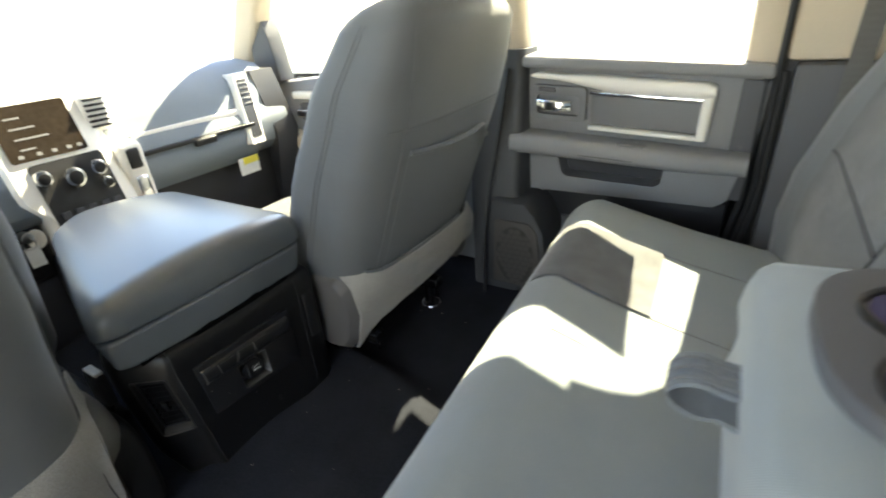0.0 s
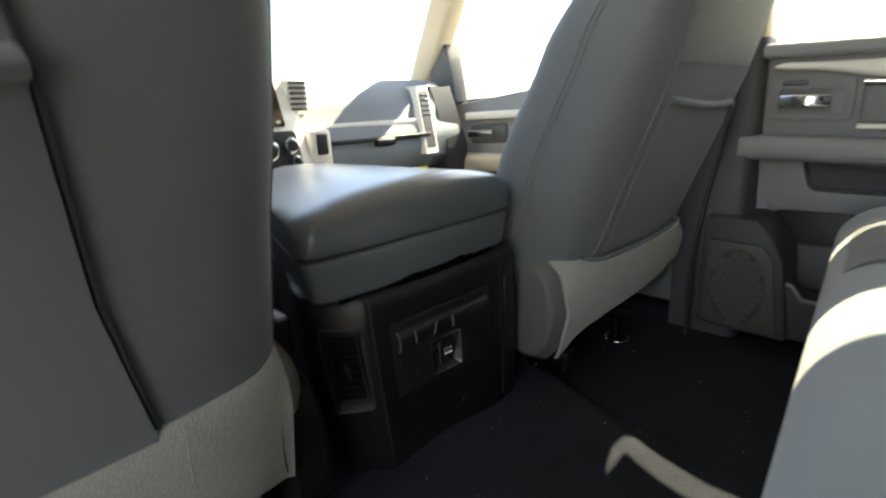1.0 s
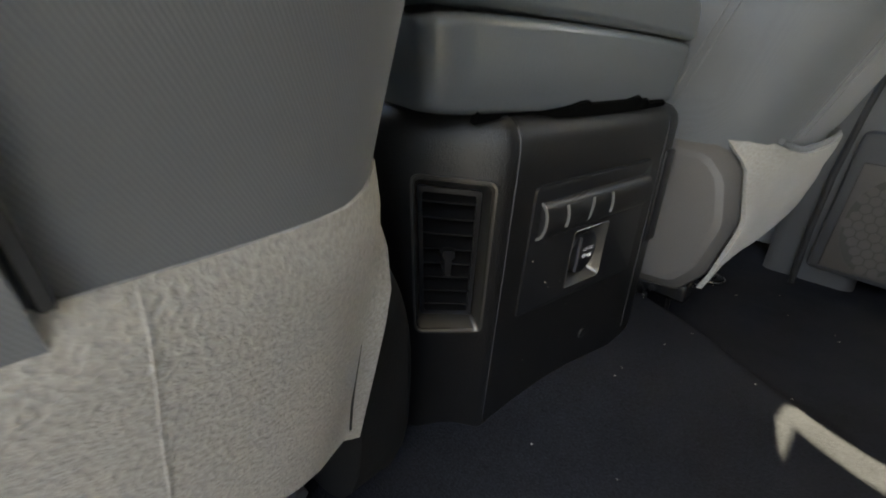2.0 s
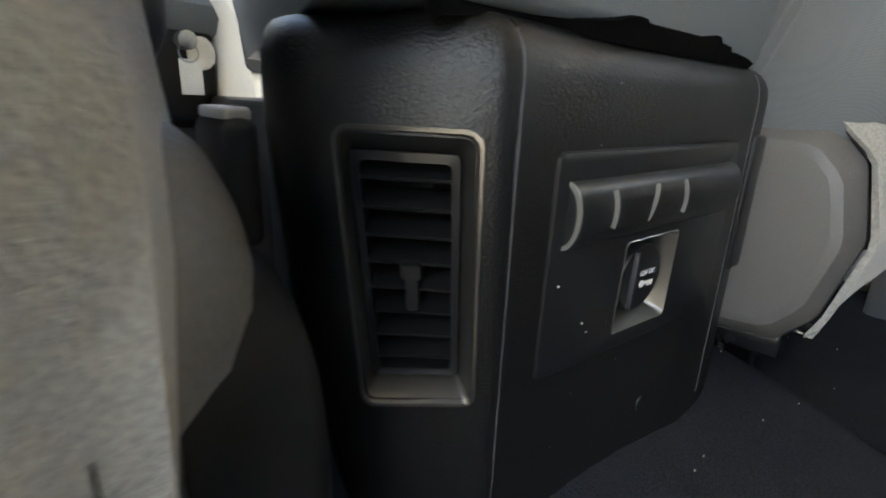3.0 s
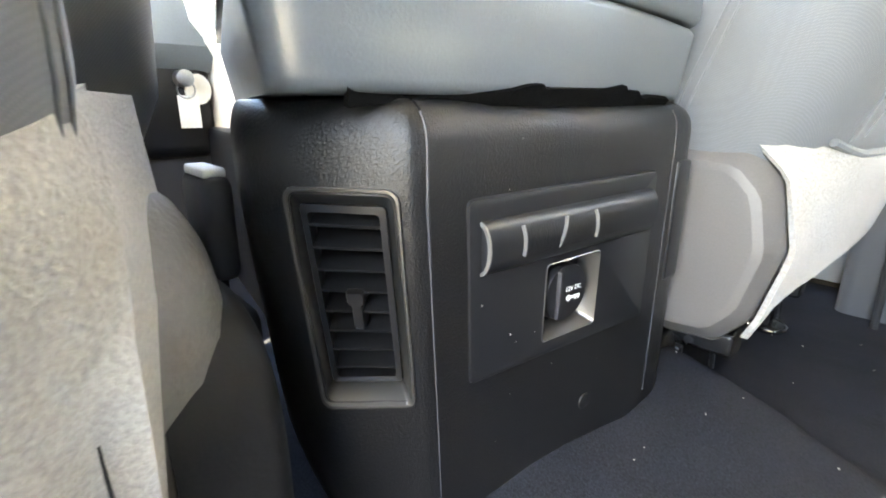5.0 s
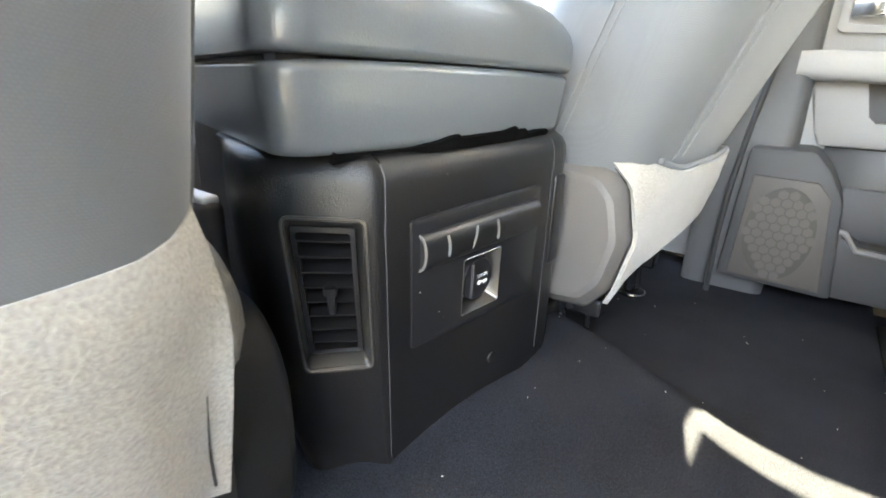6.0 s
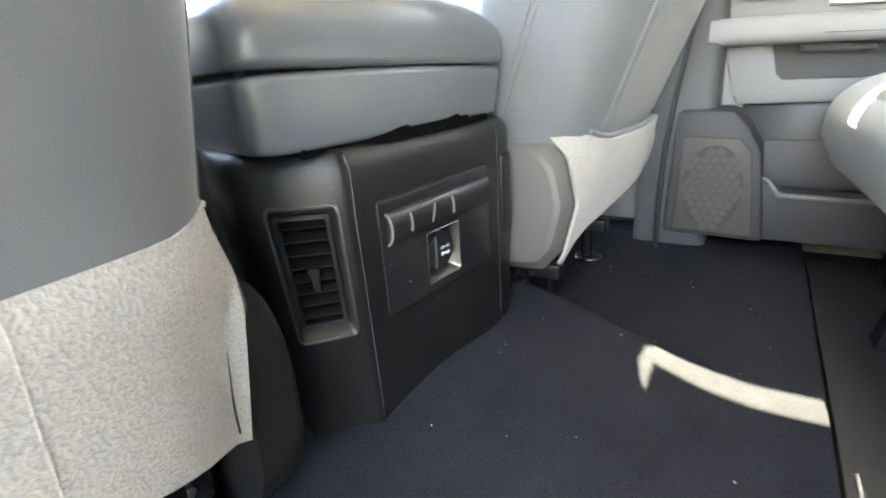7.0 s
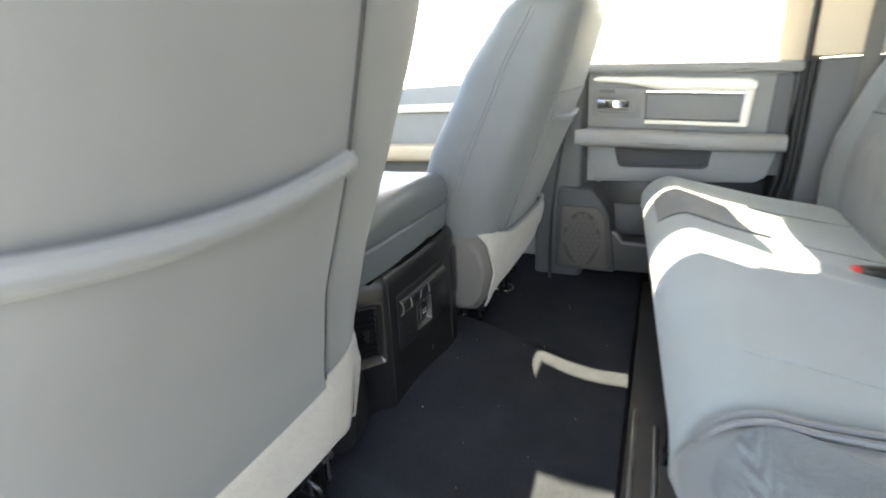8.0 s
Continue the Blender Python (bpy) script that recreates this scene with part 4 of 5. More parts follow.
def writing(text, size, mat, place, parent, name, label):
    """Letters that stand on a face looking back (towards +x)."""
    cu = bpy.data.curves.new("letters", "FONT")
    cu.body, cu.size, cu.extrude, cu.align_x = text, size, 0.0001, "CENTER"
    ob = new("letters", cu)
    bpy.context.view_layer.update()
    me = bpy.data.meshes.new_from_object(ob.evaluated_get(bpy.context.evaluated_depsgraph_get()))
    bpy.data.objects.remove(ob)
    me.transform(Matrix(((0, 0, 1, place[0]), (1, 0, 0, place[1]), (0, 1, 0, place[2]), (0, 0, 0, 1))))
    me.materials.append(mat)
    out = new(name, me)
    out.parent = parent
    me.transform(Matrix.Translation(-(parent.location + parent.parent.location)))
    out["label"] = label
    return out


writing("12V DC", 0.0046, WHITE_PRINT, (0.0059, 0.0385, 0.2035), cap, "printed_text", "white printed socket rating")
part("printed_key", join(disc((0.0345, 0.1985), "x", 0.0022, 0.0054, 0.0059, 14), box(0.0054, 0.0059, 0.0345, 0.0455, 0.1977, 0.1995), box(0.0054, 0.0059, 0.0405, 0.0420, 0.1962, 0.1980), box(0.0054, 0.0059, 0.0435, 0.0450, 0.1962, 0.1980)), WHITE_PRINT, cap, "white printed key sign")

# the raised bar with plain emblem shapes
bar = part("emblem_bar", loft([[(0.004 + 0.0105 * math.sin(a) ** 0.8, y, 0.2465 - 0.0155 * math.cos(a)) for a in np.linspace(0.02, 3.12, 14)] for y in np.linspace(-0.0405, 0.113, 12)]), PANEL_PLASTIC, console)
for y0, y1, lean in ((-0.018, 0.008, 0.0), (0.013, 0.036, 0.007), (0.043, 0.070, 0.0)):
    part("emblem_shape", sheet(lambda u, v: (0.004 + 0.0105 * math.sin(mix(1.15, 2.35, v)) ** 0.8 + 0.0020, mix(y0, y1, u) + lean * (v - 0.5), 0.2465 - 0.0155 * math.cos(mix(1.15, 2.35, v))), 4, 8, 0.002), BLACK_PLASTIC, bar)
    part("emblem_edge", sheet(lambda u, v: (0.004 + 0.0105 * math.sin(mix(1.15, 2.35, v)) ** 0.8 + 0.0023, y0 - 0.0010 + 0.0010 * u + lean * (v - 0.5), 0.2465 - 0.0155 * math.cos(mix(1.15, 2.35, v))), 1, 8, 0.002), EDGE_SILVER, bar, "bright emblem edge")
part("emblem_edge", sheet(lambda u, v: (0.0042 + 0.0105 * math.sin(mix(0.1, 3.0, v)) ** 0.8, -0.0416 + 0.0011 * u, 0.2465 - 0.0155 * math.cos(mix(0.1, 3.0, v))), 1, 10, 0.002), EDGE_SILVER, bar)
part("latch_strip", box(-0.030, 0.0035, 0.161, 0.184, 0.180, 0.276, 0.003), PANEL_PLASTIC, console, "dark latch strip")


# added filler: paints the dark gap between console top and lid
part("lid_seat", prism([(-0.34, -0.01), (-0.11, -0.080), (-0.060, -0.092), (-0.036, -0.075), (-0.036, 0.140), (-0.34, 0.150)], "z", 0.300, 0.330), RUBBER, console, "dark filler that blacks out the gap under the lid")
part("front_console", prism([(-0.66, 0.02), (-0.345, -0.022), (-0.345, 0.175), (-0.66, 0.165)], "z", 0.03, 0.285, 0.008), BLACK_PLASTIC, console, "lower front console towards the dashboard")


# the folded armrest on the console: two padded layers
def pad_layer(x0, x1, y0, y1, z0, z1, crown, low_r, top_r, corner, taper, tuck):
    """A padded layer: flat rear face, rounded plan corners, top edge rolled by top_r, foot tapered."""
    secs = []
    n = 40
    for i in range(n + 1):
        s = 0.5 - 0.5 * math.cos(3.14159 * i / n)
        e = min(1.0, min(s, 1 - s) * (y1 - y0) / corner)
        k = math.sqrt(max(0.0, 1 - (1 - e) ** 2))
        top = z1 + crown * (1 - (2 * s - 1) ** 2) - tuck * (1 - k)
        back = x1 - corner * 0.8 * (1 - k) - 0.010 * (2 * s - 1) ** 2
        ring = []
        for a in np.linspace(-90, 0, 4):
            ring.append((back - low_r + low_r * math.cos(radians(a)) - taper * 0.3, z0 + low_r + low_r * math.sin(radians(a))))
        for a in np.linspace(0, 90, 9):
            ring.append((back - top_r + top_r * math.cos(radians(a)), top - min(top_r, (top - z0) * 0.6) * (1 - math.sin(radians(a)))))
        ring += [(x0, top), (x0, z0)]
        lean = 0.31 * max(0.0, 1 - 2 * s)
        secs.append([(p[0], mix(y0, y1, s) + lean * max(0.0, -0.02 - p[0]) + taper * (0.5 - s) * 2 * (1 - min(1, (p[1] - z0) / (z1 - z0))), p[1]) for p in ring])
    return loft(secs)


armrest = thing("console_armrest", "grey-blue padded vinyl armrest closed on the console", "armrest", (-0.17, 0.015, 0.32))
part("lower_pad", pad_layer(-0.36, 0.002, -0.150, 0.200, 0.3195, 0.3695, 0.003, 0.006, 0.006, 0.028, 0.010, 0.004), LID_VINYL, armrest)
part("upper_pad", pad_layer(-0.36, 0.004, -0.152, 0.206, 0.3730, 0.416, 0.026, 0.006, 0.034, 0.034, 0.0, 0.010), LID_VINYL, armrest)
TORN_TOP = [(-0.112, 0.3165), (-0.095, 0.3188), (-0.080, 0.3205), (-0.050, 0.3226), (-0.026, 0.3250), (-0.016, 0.3276), (-0.005, 0.3284), (-0.0035, 0.3262), (0.020, 0.3266), (0.055, 0.3272), (0.066, 0.3288), (0.0780, 0.3306), (0.0795, 0.3272), (0.0975, 0.3268), (0.0985, 0.3235), (0.106, 0.3228), (0.113, 0.3240), (0.128, 0.3234), (0.146, 0.3222)]


def gasket(u, v):
    y = mix(-0.112, 0.146, u)
    s = (y + 0.150) / 0.350
    top = along(TORN_TOP, y) - 0.0026 + 0.0005 * noise.noise((y * 400, 0, 0))
    return (-0.0055 + 0.0066 * step(-0.07, -0.02, y) - 0.010 * (2 * s - 1) ** 2 - 0.004 * (1 - v), y, mix(0.3150, top, v))


part("foam_gasket", sheet(gasket, 130, 4, 0.010), FOAM, armrest, "torn black foam gasket under the lid")
# black filler block: shade of the gap between the two pads
part("hinge_gap", prism([(-0.34, -0.035), (-0.03, -0.132), (-0.03, 0.160), (-0.34, 0.160)], "z", 0.362, 0.380), BLACK_METAL, armrest, "dark filler that stands for the shade between the pads")

def console_lean(p):
    """The rear face falls away forwards and draws in towards its foot on the driver side."""
    w = min(1.0, max(0.0, (0.125 - p.y) / 0.18)) * step(-0.26, -0.10, p.x) * mix(1.0, 0.35, step(-0.085, -0.135, p.y))
    low = max(0.0, 0.273 - p.z)
    return (p.x - w * (0.004 + 0.12 * low) * mix(1.0, 0.25, step(-0.08, -0.12, p.y)), p.y + w * (-0.012 + 0.15 * low), p.z)


reshape(console, console_lean)

# ---- dashboard ----
dash = thing("dashboard", "grey dashboard with centre stack, glove box and silver vent trim", "dashboard", (-0.7, 0.0, 0.3))
profile = [(-1.02, 0.57), (-0.92, 0.60), (-0.78, 0.605), (-0.70, 0.592), (-0.655, 0.56), (-0.632, 0.52), (-0.625, 0.485), (-0.60, 0.455), (-0.595, 0.43), (-0.60, 0.385), (-0.63, 0.36), (-0.72, 0.34), (-1.0, 0.34)]
part("dash_pad", loft([[(p[0] - 0.05 * ((y - 0.3) / 0.45) ** 2 * 0.3, y, p[1]) for p in profile] for y in np.linspace(-0.80, 0.80, 24)]), DASH_PLASTIC, dash)
part("lower_dash", box(-1.0, -0.66, -0.80, 0.80, 0.05, 0.37, 0.03), DASH_DARK, dash)
part("trim_line", loft([[(-0.625 + p[0], y, 0.478 + p[1]) for p in rounded(-0.012, 0.006, -0.008, 0.008, 0.004, 3)] for y in np.linspace(0.285, 0.622, 8)]), SILVER, dash, "satin silver strip over the glove box")
# the end piece's dark plastic colour holds the shadow beside the door
part("end_cap", loft([[(x, y, z) for x, z in ((-0.95, 0.10), (-0.66, 0.10), (-0.60, 0.40), (-0.665, 0.575), (-0.95, 0.575))] for y in (0.728, 0.80, 0.82)]), DASH_DARK, dash, "end of the dashboard, painted dark for the shadow beside the door")
part("glovebox_door", loft([[(-0.598 + 0.012 * math.sin(3.1416 * s) - 0.03 * s * s, y, mix(0.432, 0.352, s)) for y in np.linspace(0.288, 0.648, 14)] for s in np.linspace(0, 1, 9)] + [[(-0.66, y, 0.352) for y in np.linspace(0.288, 0.648, 14)], [(-0.66, y, 0.432) for y in np.linspace(0.288, 0.648, 14)]], cap=False, closed=False), DASH_PLASTIC, dash, "bulging lower glove box door")
part("dash_groove", box(-0.62, -0.588, 0.285, 0.64, 0.436, 0.446, 0.002), BLACK_PLASTIC, dash)
part("glovebox_latch", box(-0.61, -0.585, 0.43, 0.50, 0.424, 0.442, 0.005), BLACK_PLASTIC, dash)
stack = part("console_tower", loft([[(mix(-0.650, -0.545, s) + p[0], p[1], mix(0.61, 0.28, s)) for p in [(0, mix(0.034, -0.006, step(0.36, 0.42, mix(0.61, 0.28, s)))), (0.012, mix(0.042, 0.002, step(0.36, 0.42, mix(0.61, 0.28, s)))), (0.012, 0.205), (0, 0.225), (-0.15, 0.225), (-0.15, 0.034)]] for s in np.linspace(0, 1, 16)]), SILVER, dash, "pale silver centre stack")


def on_stack(y, z, lift=0.0):
    s = (0.61 - z) / 0.33
    return (mix(-0.650, -0.545, s) + 0.012 + lift, y, z)


def stack_plate(y0, y1, z0, z1, lift, r=0.004):
    o = rounded(y0, y1, z0, z1, r, 4)
    return loft([[on_stack(p[0], p[1], -0.004) for p in o], [on_stack(p[0], p[1], lift) for p in o]])


part("screen", stack_plate(0.018, 0.172, 0.487, 0.594, 0.004, 0.006), SCREEN, stack, "dark touch screen with dim rows of writing")
for r in range(4):
    part("screen_row", stack_plate(0.045, 0.075 + 0.018 * (r * 7 % 3), 0.568 - r * 0.020, 0.5715 - r * 0.020, 0.0046, 0.001), GREY_PLASTIC, stack)
for k, yy in enumerate((0.035, 0.07, 0.10, 0.13, 0.152)):
    part("screen_icon", stack_plate(yy, yy + 0.010, 0.494, 0.501, 0.0046, 0.001), GREY_PLASTIC, stack)
part("control_plate", stack_plate(0.038, 0.192, 0.315, 0.478, 0.004, 0.01), BLACK_PLASTIC, stack)
for yy, zz, rr in ((0.052, 0.452, 0.017), (0.110, 0.440, 0.021), (0.165, 0.447, 0.017), (0.168, 0.415, 0.012)):
    c = on_stack(yy, zz)
    part("knob", disc((yy, zz), "x", rr, c[0], c[0] + 0.022, 24, 0.003), CHROME, stack, "bright ringed control knob")
    part("knob_face", disc((yy, zz), "x", rr * 0.72, c[0] + 0.02, c[0] + 0.025, 20, 0.002), BLACK_PLASTIC, stack)
for yy in np.linspace(0.052, 0.165, 5):
    part("button", stack_plate(yy, yy + 0.018, 0.372, 0.384, 0.008, 0.002), DASH_DARK, stack)
    part("button", stack_plate(yy, yy + 0.018, 0.352, 0.362, 0.008, 0.002), GREY_PLASTIC, stack)
vent = part("centre_vent", box(-0.66, -0.612, 0.196, 0.252, 0.512, 0.592, 0.008), SILVER, dash)
for k in range(6):
    part("vent_slat", box(-0.625, -0.606, 0.202, 0.246, 0.521 + k * 0.0115, 0.526 + k * 0.0115, 0.001), BLACK_PLASTIC, vent)
tray = part("phone_tray", box(-0.66, -0.575, 0.222, 0.282, 0.325, 0.478, 0.012), SILVER, dash, "pale moulded tray beside the stack")
part("tray_slot", box(-0.61, -0.571, 0.236, 0.268, 0.420, 0.466, 0.005), BLACK_PLASTIC, tray)
part("tray_cup", box(-0.61, -0.569, 0.236, 0.270, 0.345, 0.405, 0.008), CHROME, tray)
side_vent = part("side_vent", loft([[(mix(-0.66, -0.585, s) + dx, yy - 0.045 * s, mix(0.575, 0.395, s)) for dx, yy in ((-0.06, 0.642), (0.0, 0.642), (0.012, 0.650), (0.012, 0.698), (0.0, 0.706), (-0.06, 0.706))] for s in np.linspace(0, 1, 8)]), SILVER, dash, "satin silver side vent surround")
part("vent_mouth", loft([[(mix(-0.66, -0.585, s) + dx, yy - 0.045 * s, mix(0.575, 0.395, s)) for dx, yy in ((-0.02, 0.656), (0.0135, 0.656), (0.0135, 0.692), (-0.02, 0.692))] for s in np.linspace(0.08, 0.92, 8)]), BLACK_PLASTIC, side_vent)
for k in range(5):
    s = 0.14 + 0.075 * k
    part("vent_slat", box(mix(-0.66, -0.585, s) + 0.010, mix(-0.66, -0.585, s) + 0.016, 0.657 - 0.045 * s, 0.692 - 0.045 * s, mix(0.575, 0.395, s) - 0.0025, mix(0.575, 0.395, s) + 0.0025, 0.001), GREY_PLASTIC, side_vent)
part("steering_column", tube([(-0.85, -0.42, 0.36), (-0.52, -0.42, 0.46)], 0.05, 20), DASH_DARK, dash)
part("key_bezel", tube([(-0.66, 0.010, 0.336), (-0.634, 0.010, 0.336)], 0.019, 20), SILVER, dash, "ring of the ignition lock")
part("knee_panel", box(-0.70, -0.640, -0.30, 0.034, 0.24, 0.42, 0.02), BLACK_PLASTIC, dash)
part("stack_leg", box(-0.68, -0.60, 0.036, 0.064, 0.20, 0.335, 0.01), SILVER, dash)

def dash_fit(p):
    return (p.x, p.y * 0.93 if p.y > 0 else p.y, p.z + 0.018 * step(0.30, 0.45, p.z))


reshape(dash, dash_fit)

wheel = thing("steering_wheel", "dark steering wheel in front of the driver seat", "steering wheel", (-0.48, -0.42, 0.50))
ringpts = [Matrix.Rotation(radians(-25), 3, "Y") @ Vector((0, 0.19 * math.cos(a), 0.19 * math.sin(a))) + Vector((-0.48, -0.42, 0.50)) for a in np.linspace(0, 6.2832, 49)]
part("rim", tube(ringpts, 0.015, 10), BLACK_PLASTIC, wheel)
part("hub", box(-0.53, -0.47, -0.49, -0.35, 0.44, 0.55, 0.025), BLACK_PLASTIC, wheel)
part("spoke", tube([(-0.49, -0.60, 0.50), (-0.49, -0.24, 0.50)], 0.014, 8), BLACK_PLASTIC, wheel)

key = thing("ignition_key", "car key in the lock with a white paper tag", "key", (-0.645, -0.045, 0.30))
part("bow", disc((-0.045, 0.303), "x", 0.012, -0.64, -0.615, 16, 0.002), STEEL, key)
part("ring", tube([(-0.62, -0.045 + 0.012 * math.cos(a), 0.288 + 0.012 * math.sin(a)) for a in np.linspace(0, 6.2832, 21)], 0.0012, 5), STEEL, key)
part("tag", box(-0.622, -0.6205, -0.058, -0.030, 0.235, 0.280, 0.0), WHITE_PAPER, key, "white paper key tag")
reshape(key, lambda p: (p.x, p.y + 0.034, p.z + 0.050))
tag = thing("glovebox_label", "yellow and white paper label below the glove box", "label", (-0.60, 0.55, 0.35))
part("white_sheet", box(-0.601, -0.5995, 0.517, 0.585, 0.322, 0.372), WHITE_PAPER, tag)
part("yellow_band", box(-0.5992, -0.598, 0.533, 0.585, 0.352, 0.372), YELLOW, tag)

# ---- rear bench ----
TOP = [(0.36, 0.318), (0.41, 0.326), (0.50, 0.305), (0.60, 0.283), (0.72, 0.262), (0.80, 0.255)]


def bench_top(x, y):
    """Height of the cushion, dished where people sit."""
    dish = 0.012 * math.exp(-((y - 0.42) / 0.13) ** 2) + 0.012 * math.exp(-((y + 0.48) / 0.13) ** 2)
    return along(TOP, x) - dish * step(0.40, 0.52, x) + 0.006 * math.exp(-((y - 0.62) / 0.05) ** 2) - 0.009 * math.exp(-((y - 0.205 + 0.3 * max(0, x - 0.5) ** 2) / 0.022) ** 2) * step(0.43, 0.62, x)


def warp(x, y):
    """The split between the two cushions bends as it runs back."""
    return y + 0.045 * step(0.40, 0.56, x) * max(0.0, 1 - abs(y + 0.26) / 0.12)


def cushion(y0, y1):
    secs = []
    n = 90
    for i in range(n + 1):
        y = mix(y0, y1, i / n)
        e = min(1.0, min(y - y0, y1 - y) / 0.035)
        k = math.sqrt(max(0.0, 1 - (1 - e) ** 2))
        drop = 0.03 * (1 - k)
        ring = []
        for a in np.linspace(180, 90, 9):
            ring.append((0.415 + (0.058 + 0.010 * math.cos(radians(a)) ** 2) * math.cos(radians(a)), y, bench_top(0.415, y) - 0.06 - drop + 0.06 * math.sin(radians(a))))
        for x in np.linspace(0.45, 0.80, 12):
            ring.append((x, warp(x, y), bench_top(x, y) - drop))
        ring += [(0.82, y, 0.16), (0.40, y, 0.165), (0.368, y, 0.19)]
        secs.append(ring)
    return loft(secs)


bench = thing("rear_seat", "grey cloth rear seat with lowered armrest, crossed by sunlight", "car seat", (0.58, 0.2, 0.16), "rear seat")
part("cushion_pad", cushion(-0.258, 0.700), CLOTH, bench)


def on_bench(y0, y1, x0, x1, lift):
    def f(u, v):
        x, y = mix(x0, x1, v), mix(y0, y1, u)
        if x < 0.415:
            a = (0.415 - x) / 0.058
            z = bench_top(0.415, y) - 0.06 + 0.06 * math.sqrt(max(0.0, 1 - a * a))
        else:
            z = bench_top(x, y)
        return (x, warp(x, y), z + lift)
    return f


part("seat_insert", sheet(on_bench(0.328, 0.535, 0.362, 0.556, 0.0014), 14, 22, 0.003), CLOTH_DARK, bench, "darker woven seat insert")
for yy in (0.327, 0.536):
    part("seam", tube([Vector(on_bench(yy, yy, 0.362, 0.74, 0.0008)(0, i / 30)) for i in range(31)], 0.0008, 5), STITCH, bench)
part("seam", tube([Vector(on_bench(0.20, 0.20, 0.44, 0.74, 0.0002)(0, i / 30)) - Vector((0, 0.03 * (i / 30) ** 2, 0.0)) for i in range(31)], 0.0010, 5), STITCH, bench)
part("seam", tube([Vector(on_bench(0.33, 0.533, 0.557, 0.557, 0.0012)(i / 10, 0)) for i in range(11)], 0.0010, 5), STITCH, bench)
bench2 = thing("rear_seat", "grey-blue cloth rear seat with double piping and a streaked insert", "car seat", (0.58, -0.52, 0.16), "rear seat")
part("cushion_pad", cushion(-0.76, -0.262), CLOTH_SMOOTH, bench2)
INSERT_EDGE = [(0.366, -0.350), (0.378, -0.326), (0.397, -0.309), (0.424, -0.306), (0.457, -0.316), (0.499, -0.336), (0.56, -0.372), (0.72, -0.46)]


def streaked(u, v):
    x = mix(0.367, 0.72, v)
    y = mix(-0.66, along(INSERT_EDGE, x) + 0.022, u)
    return Vector(on_bench(y, y, x, x, 0.0014)(0, 0))


part("seat_insert", sheet(streaked, 14, 40, 0.003), MESH_CLOTH, bench2, "streaked woven seat insert")
part("seam", tube([Vector(streaked(1.0, i / 40)) + Vector((0, 0, 0.0006)) for i in range(41)], 0.0013, 5), STITCH, bench2)
part("seam", tube([(x, -0.168 + 0.014 * math.sin(3.1416 * (x - 0.41) / 0.26), bench_top(max(x, 0.415), -0.165) + 0.0004) for x in np.linspace(0.415, 0.72, 24)], 0.0012, 5), CLOTH, bench)
for yy in (-0.268, -0.278):
    part("piping", tube([Vector(on_bench(yy, yy, 0.362, 0.74, 0.002)(0, i / 30)) for i in range(31)], 0.0032, 6), STITCH, bench2, "dark blue-grey piping")



def backrest(y0, y1):
    secs = []
    for i in range(25):
        y = mix(y0, y1, i / 24)
        e = min(1.0, min(y - y0, y1 - y) / 0.05)
        k = math.sqrt(max(0.0, 1 - (1 - e) ** 2))
        front = [(0.745, 0.24), (0.742, 0.34), (0.752, 0.42), (0.790, 0.54), (0.835, 0.66), (0.865, 0.715), (0.90, 0.745), (0.95, 0.75)]
        bolster = 0.028 * math.exp(-((y - y1 + 0.05) / 0.05) ** 2)
        secs.append([(p[0] + 0.03 * (1 - k) - bolster * step(0.72, 0.6, p[1]), y, p[1] - 0.05 * (1 - k) * step(0.6, 0.75, p[1])) for p in front] + [(1.08, y, 0.74), (1.0, y, 0.24)])
    return loft(secs)


part("backrest", backrest(0.155, 0.74), CLOTH_SMOOTH, bench)


def insert_x(y, z):
    """The face of the back insert, following the padded edge of the backrest."""
    return along([(0.24, 0.745), (0.34, 0.742), (0.42, 0.752), (0.54, 0.790), (0.66, 0.835), (0.715, 0.865)], z) - 0.028 * math.exp(-((y - 0.69) / 0.05) ** 2) * step(0.72, 0.6, z)


part("back_insert", sheet(lambda u, v: (insert_x(mix(0.628, 0.24, u), mix(0.26, 0.70, v)) - 0.0025, mix(0.628, 0.24, u), mix(0.26, 0.70, v)), 24, 24, 0.004), CLOTH_DARK, bench, "darker woven back insert")
for z in (0.475, 0.585):
    part("seam", tube([(insert_x(y, z) - 0.0028, y, z) for y in np.linspace(0.24, 0.628, 20)], 0.0016, 5), SEAM_SHADE, bench)
part("backrest", backrest(-0.74, -0.165), CLOTH_SMOOTH, bench2)
part("middle_backrest", box(0.93, 1.08, -0.16, 0.15, 0.25, 0.75, 0.03), CLOTH_DARK, bench)

# the lowered middle armrest with cup holders and a pull loop
rest_bm = loft([[(mix(0.640, 0.95, s) + (0.05 * (1 - math.sqrt(max(0, 1 - (p[0] / 0.175) ** 4)))) * (1 - s), p[0] + 0.034, 0.366 + 0.02 * s + p[1] * k) for p in rounded(-0.160, 0.160, 0.0, 0.121, 0.036, 7)] for s, k in ((0, 0.62), (0.012, 0.80), (0.035, 0.93), (0.08, 1.0), (0.3, 1.0), (0.6, 1.0), (1.0, 1.0))])
rest = part("armrest", rest_bm, ARM_CLOTH, bench, "lowered grey cloth middle armrest")
part("cup_tray", prism([(p[0], p[1]) for p in oval(0.815, 0.045, 0.118, 0.112, 0, 2.6, 48)], "z", 0.479, 0.506, 0.004), DOOR_DARK, rest, "grey plastic cup holder tray")
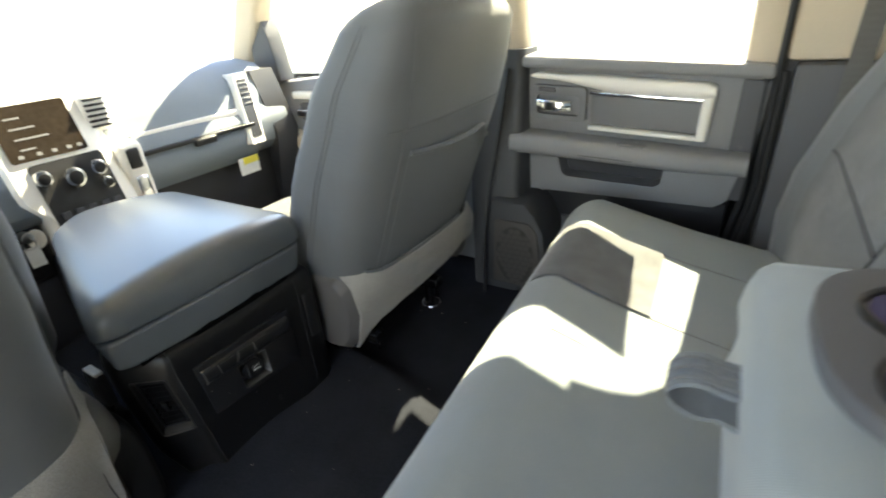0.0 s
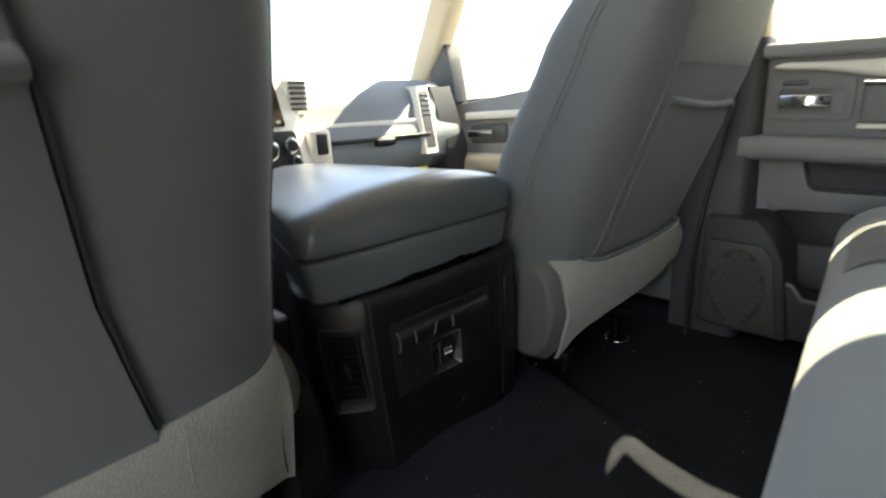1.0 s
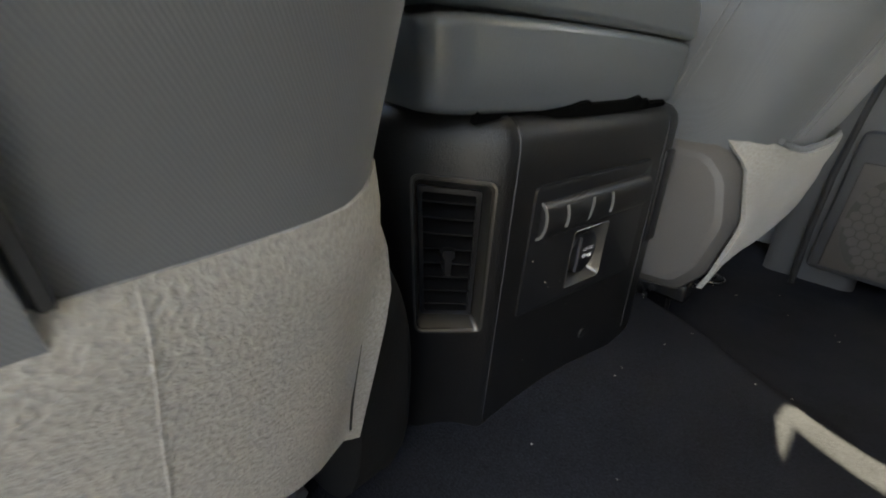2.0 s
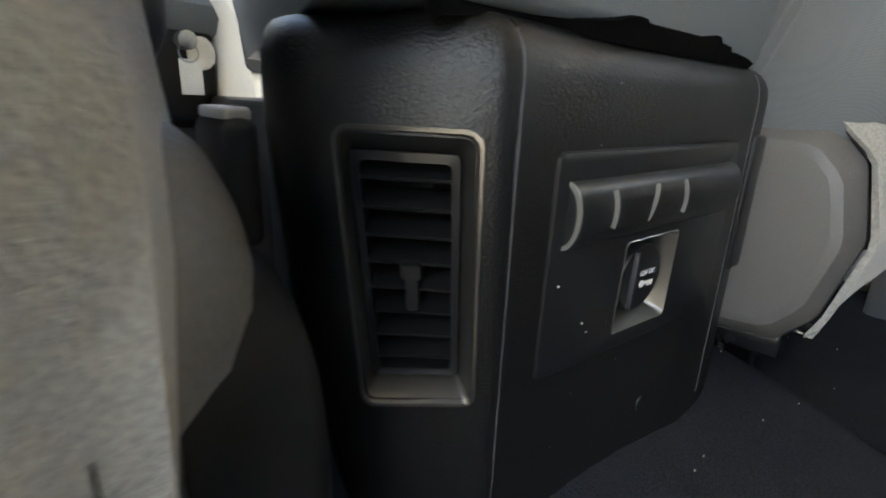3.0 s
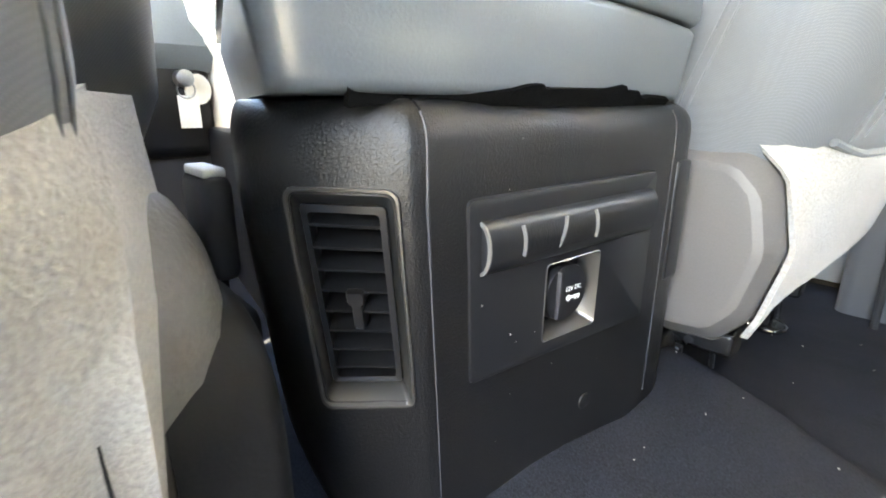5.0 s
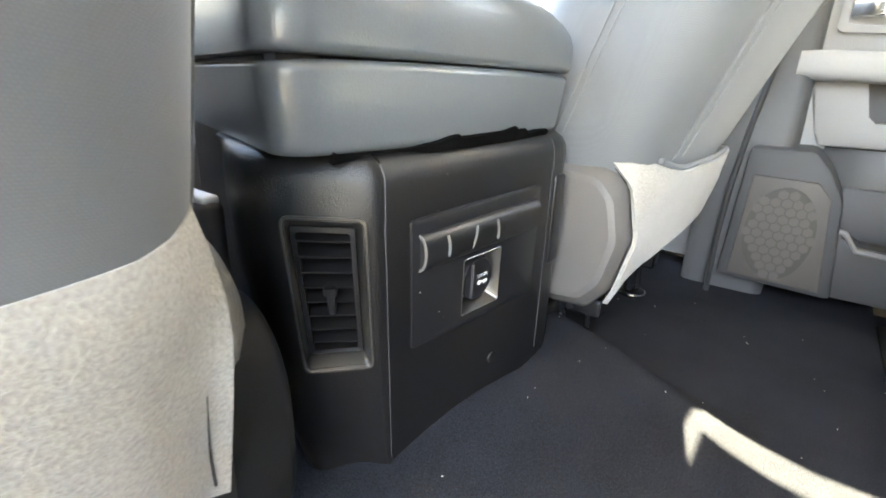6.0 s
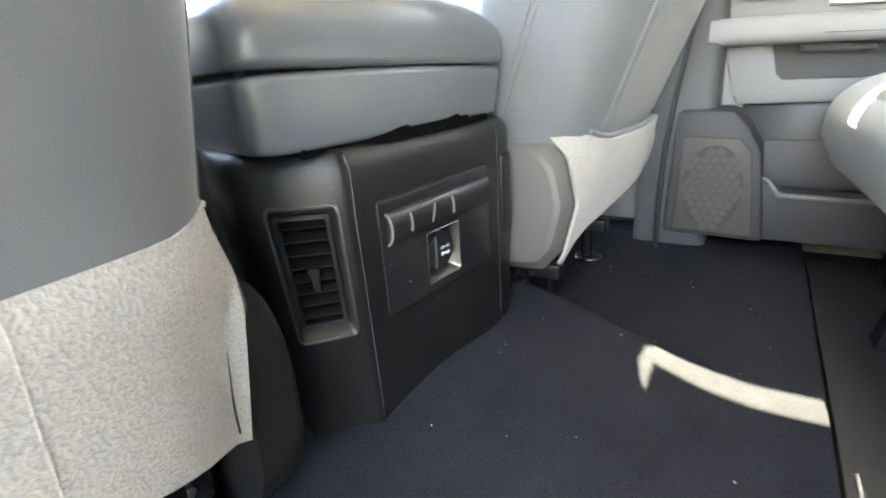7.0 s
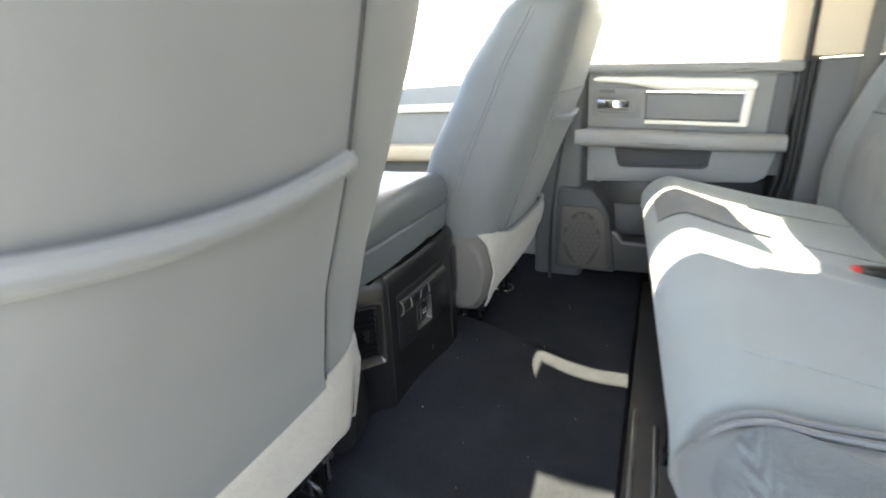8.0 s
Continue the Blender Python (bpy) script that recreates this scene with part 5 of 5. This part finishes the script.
for yy in (-0.010, 0.075):
    part("cup_holder", loft([[(0.770 + r * math.cos(a), yy + r * math.sin(a), z) for a in np.linspace(0, 6.0737, 30)] for r, z in ((0.040, 0.503), (0.040, 0.5095), (0.035, 0.5095), (0.032, 0.497))], cap=False), BLACK_PLASTIC, rest)
    part("cup_base", disc((0.770, yy), "z", 0.0335, 0.5065, 0.5075, 28), PURPLE, rest, "dark blue rubber cup base")
loop = [(0.662, 0.028, 0.446)] + [(0.618 + 0.030 * math.cos(a) * (1.0 if math.cos(a) > 0 else 0.9), 0.034, 0.430 + 0.0165 * math.sin(a) * (1 - 0.25 * max(0, math.cos(a)))) for a in np.linspace(1.2, 5.2, 16)] + [(0.662, 0.028, 0.415)]
part("pull_loop", loft([[(p[0], p[1] + w, p[2] + t) for w, t in ((-0.021, -0.002), (-0.012, -0.0028), (0.012, -0.0028), (0.021, -0.002), (0.021, 0.002), (0.012, 0.0012), (-0.012, 0.0012), (-0.021, 0.002))] for p in loop]), LOOP_CLOTH, rest, "folded grey webbing pull loop")
for k in (-0.013, 0.0, 0.013):
    part("loop_rib", tube([(p[0] - 0.0012, p[1] + k, p[2] + 0.0022 * (1 if i < 9 else -1)) for i, p in enumerate(loop)], 0.0012, 5), STITCH, rest)

def bench_skew(p):
    """The front of the bench stands a little further back towards the driver side."""
    return (p.x + (0.060 * min(1.2, max(0.0, (0.65 - p.y) / 0.85)) - 0.014) * step(0.75, 0.60, p.x), p.y, p.z)


reshape(bench, bench_skew)
reshape(bench2, bench_skew)

buckle = thing("belt_buckle", "dark belt buckle with a red release button", "belt buckle", (0.70, 0.24, 0.27))
part("housing", box(0.668, 0.715, 0.227, 0.249, 0.250, 0.279, 0.006), BLACK_PLASTIC, buckle)
part("button", box(0.660, 0.671, 0.229, 0.247, 0.262, 0.278, 0.003), RED, buckle, "red release button")

# frame and rails under the bench
base = thing("bench_frame", "black steel frame and rails under the rear seat", "seat frame", (0.5, 0.0, 0.0))
part("front_plate", box(0.455, 0.47, -0.76, 0.74, -0.016, 0.17, 0.004), BLACK_METAL, base)
part("rail", tube([(0.366, -0.62, -0.0125), (0.365, 0.155, -0.0125)], 0.0035), ZINC, base, "thin bright steel floor rail")
part("rail", tube([(0.400, -0.62, -0.0125), (0.400, 0.12, -0.0125)], 0.0035), ZINC, base, "thin bright steel floor rail")
for yy in (-0.5, 0.05, 0.45):
    part("bracket", prism([(0.41, -0.016), (0.455, -0.016), (0.455, 0.15), (0.44, 0.15), (0.425, 0.05)], "y", yy - 0.02, yy + 0.02, 0.003), BLACK_METAL, base)
    part("bolt", disc((0.432, yy), "z", 0.008, 0.040, 0.056, 6, 0.002), CHROME, base, "bright bolt head")
part("mat", box(0.354, 0.80, -0.78, 0.78, -0.029, -0.016, 0.001), RUBBER, base, "black plastic floor mat under the seat")

# front belt buckles beside the console
for yy, xx in ((-0.137, -0.125), (0.225, -0.12)):
    b = thing("belt_buckle", "dark belt buckle with a white-edged slot between seat and console", "belt buckle", (xx, yy, 0.12))
    part("stalk", box(xx - 0.009, xx + 0.009, yy - 0.004, yy + 0.004, 0.09, 0.23, 0.004), MATT_BLACK, b)
    part("housing", box(xx - 0.022, xx + 0.022, yy - 0.008, yy + 0.008, 0.222, 0.280, 0.006), DASH_DARK, b)
    part("slot_edge", box(xx - 0.018, xx + 0.018, yy - 0.006, yy + 0.006, 0.278, 0.284, 0.002), WHITE_PRINT, b, "white edge of the buckle slot")


# crumbs on the carpet
rng = random.Random(4)
crumbs = bmesh.new()
for k in range(40):
    x, y, s = rng.uniform(-0.05, 0.36), rng.uniform(-0.3, 0.62), rng.choice((0.0005, 0.0006, 0.0009))
    bmesh.ops.create_icosphere(crumbs, subdivisions=1, radius=s, matrix=pose(x, y, floor_height(x, y) + s * 0.8))
single("crumbs", crumbs, CRUMB, "pale crumbs scattered on the dark carpet", "crumbs", "stuff")

# dust on the console
dust = bmesh.new()
for k in range(18):
    y, z, r = rng.uniform(-0.065, 0.15), rng.uniform(0.10, 0.30), rng.choice((0.0003, 0.0004, 0.0006))
    inside = -0.048 < y < 0.121 and 0.163 < z < 0.273
    if inside and (0.228 < z < 0.264 or 0.005 < y < 0.066):
        continue
    bmesh.ops.create_icosphere(dust, subdivisions=1, radius=r, matrix=pose(*console_lean(Vector(((0.0074 if inside else 0.0045) - (0.003 if y > 0.11 and not inside else 0.0), y, z)))))
single("dust_specks", dust, CRUMB, "pale dust specks on the console face", "dust", "stuff")
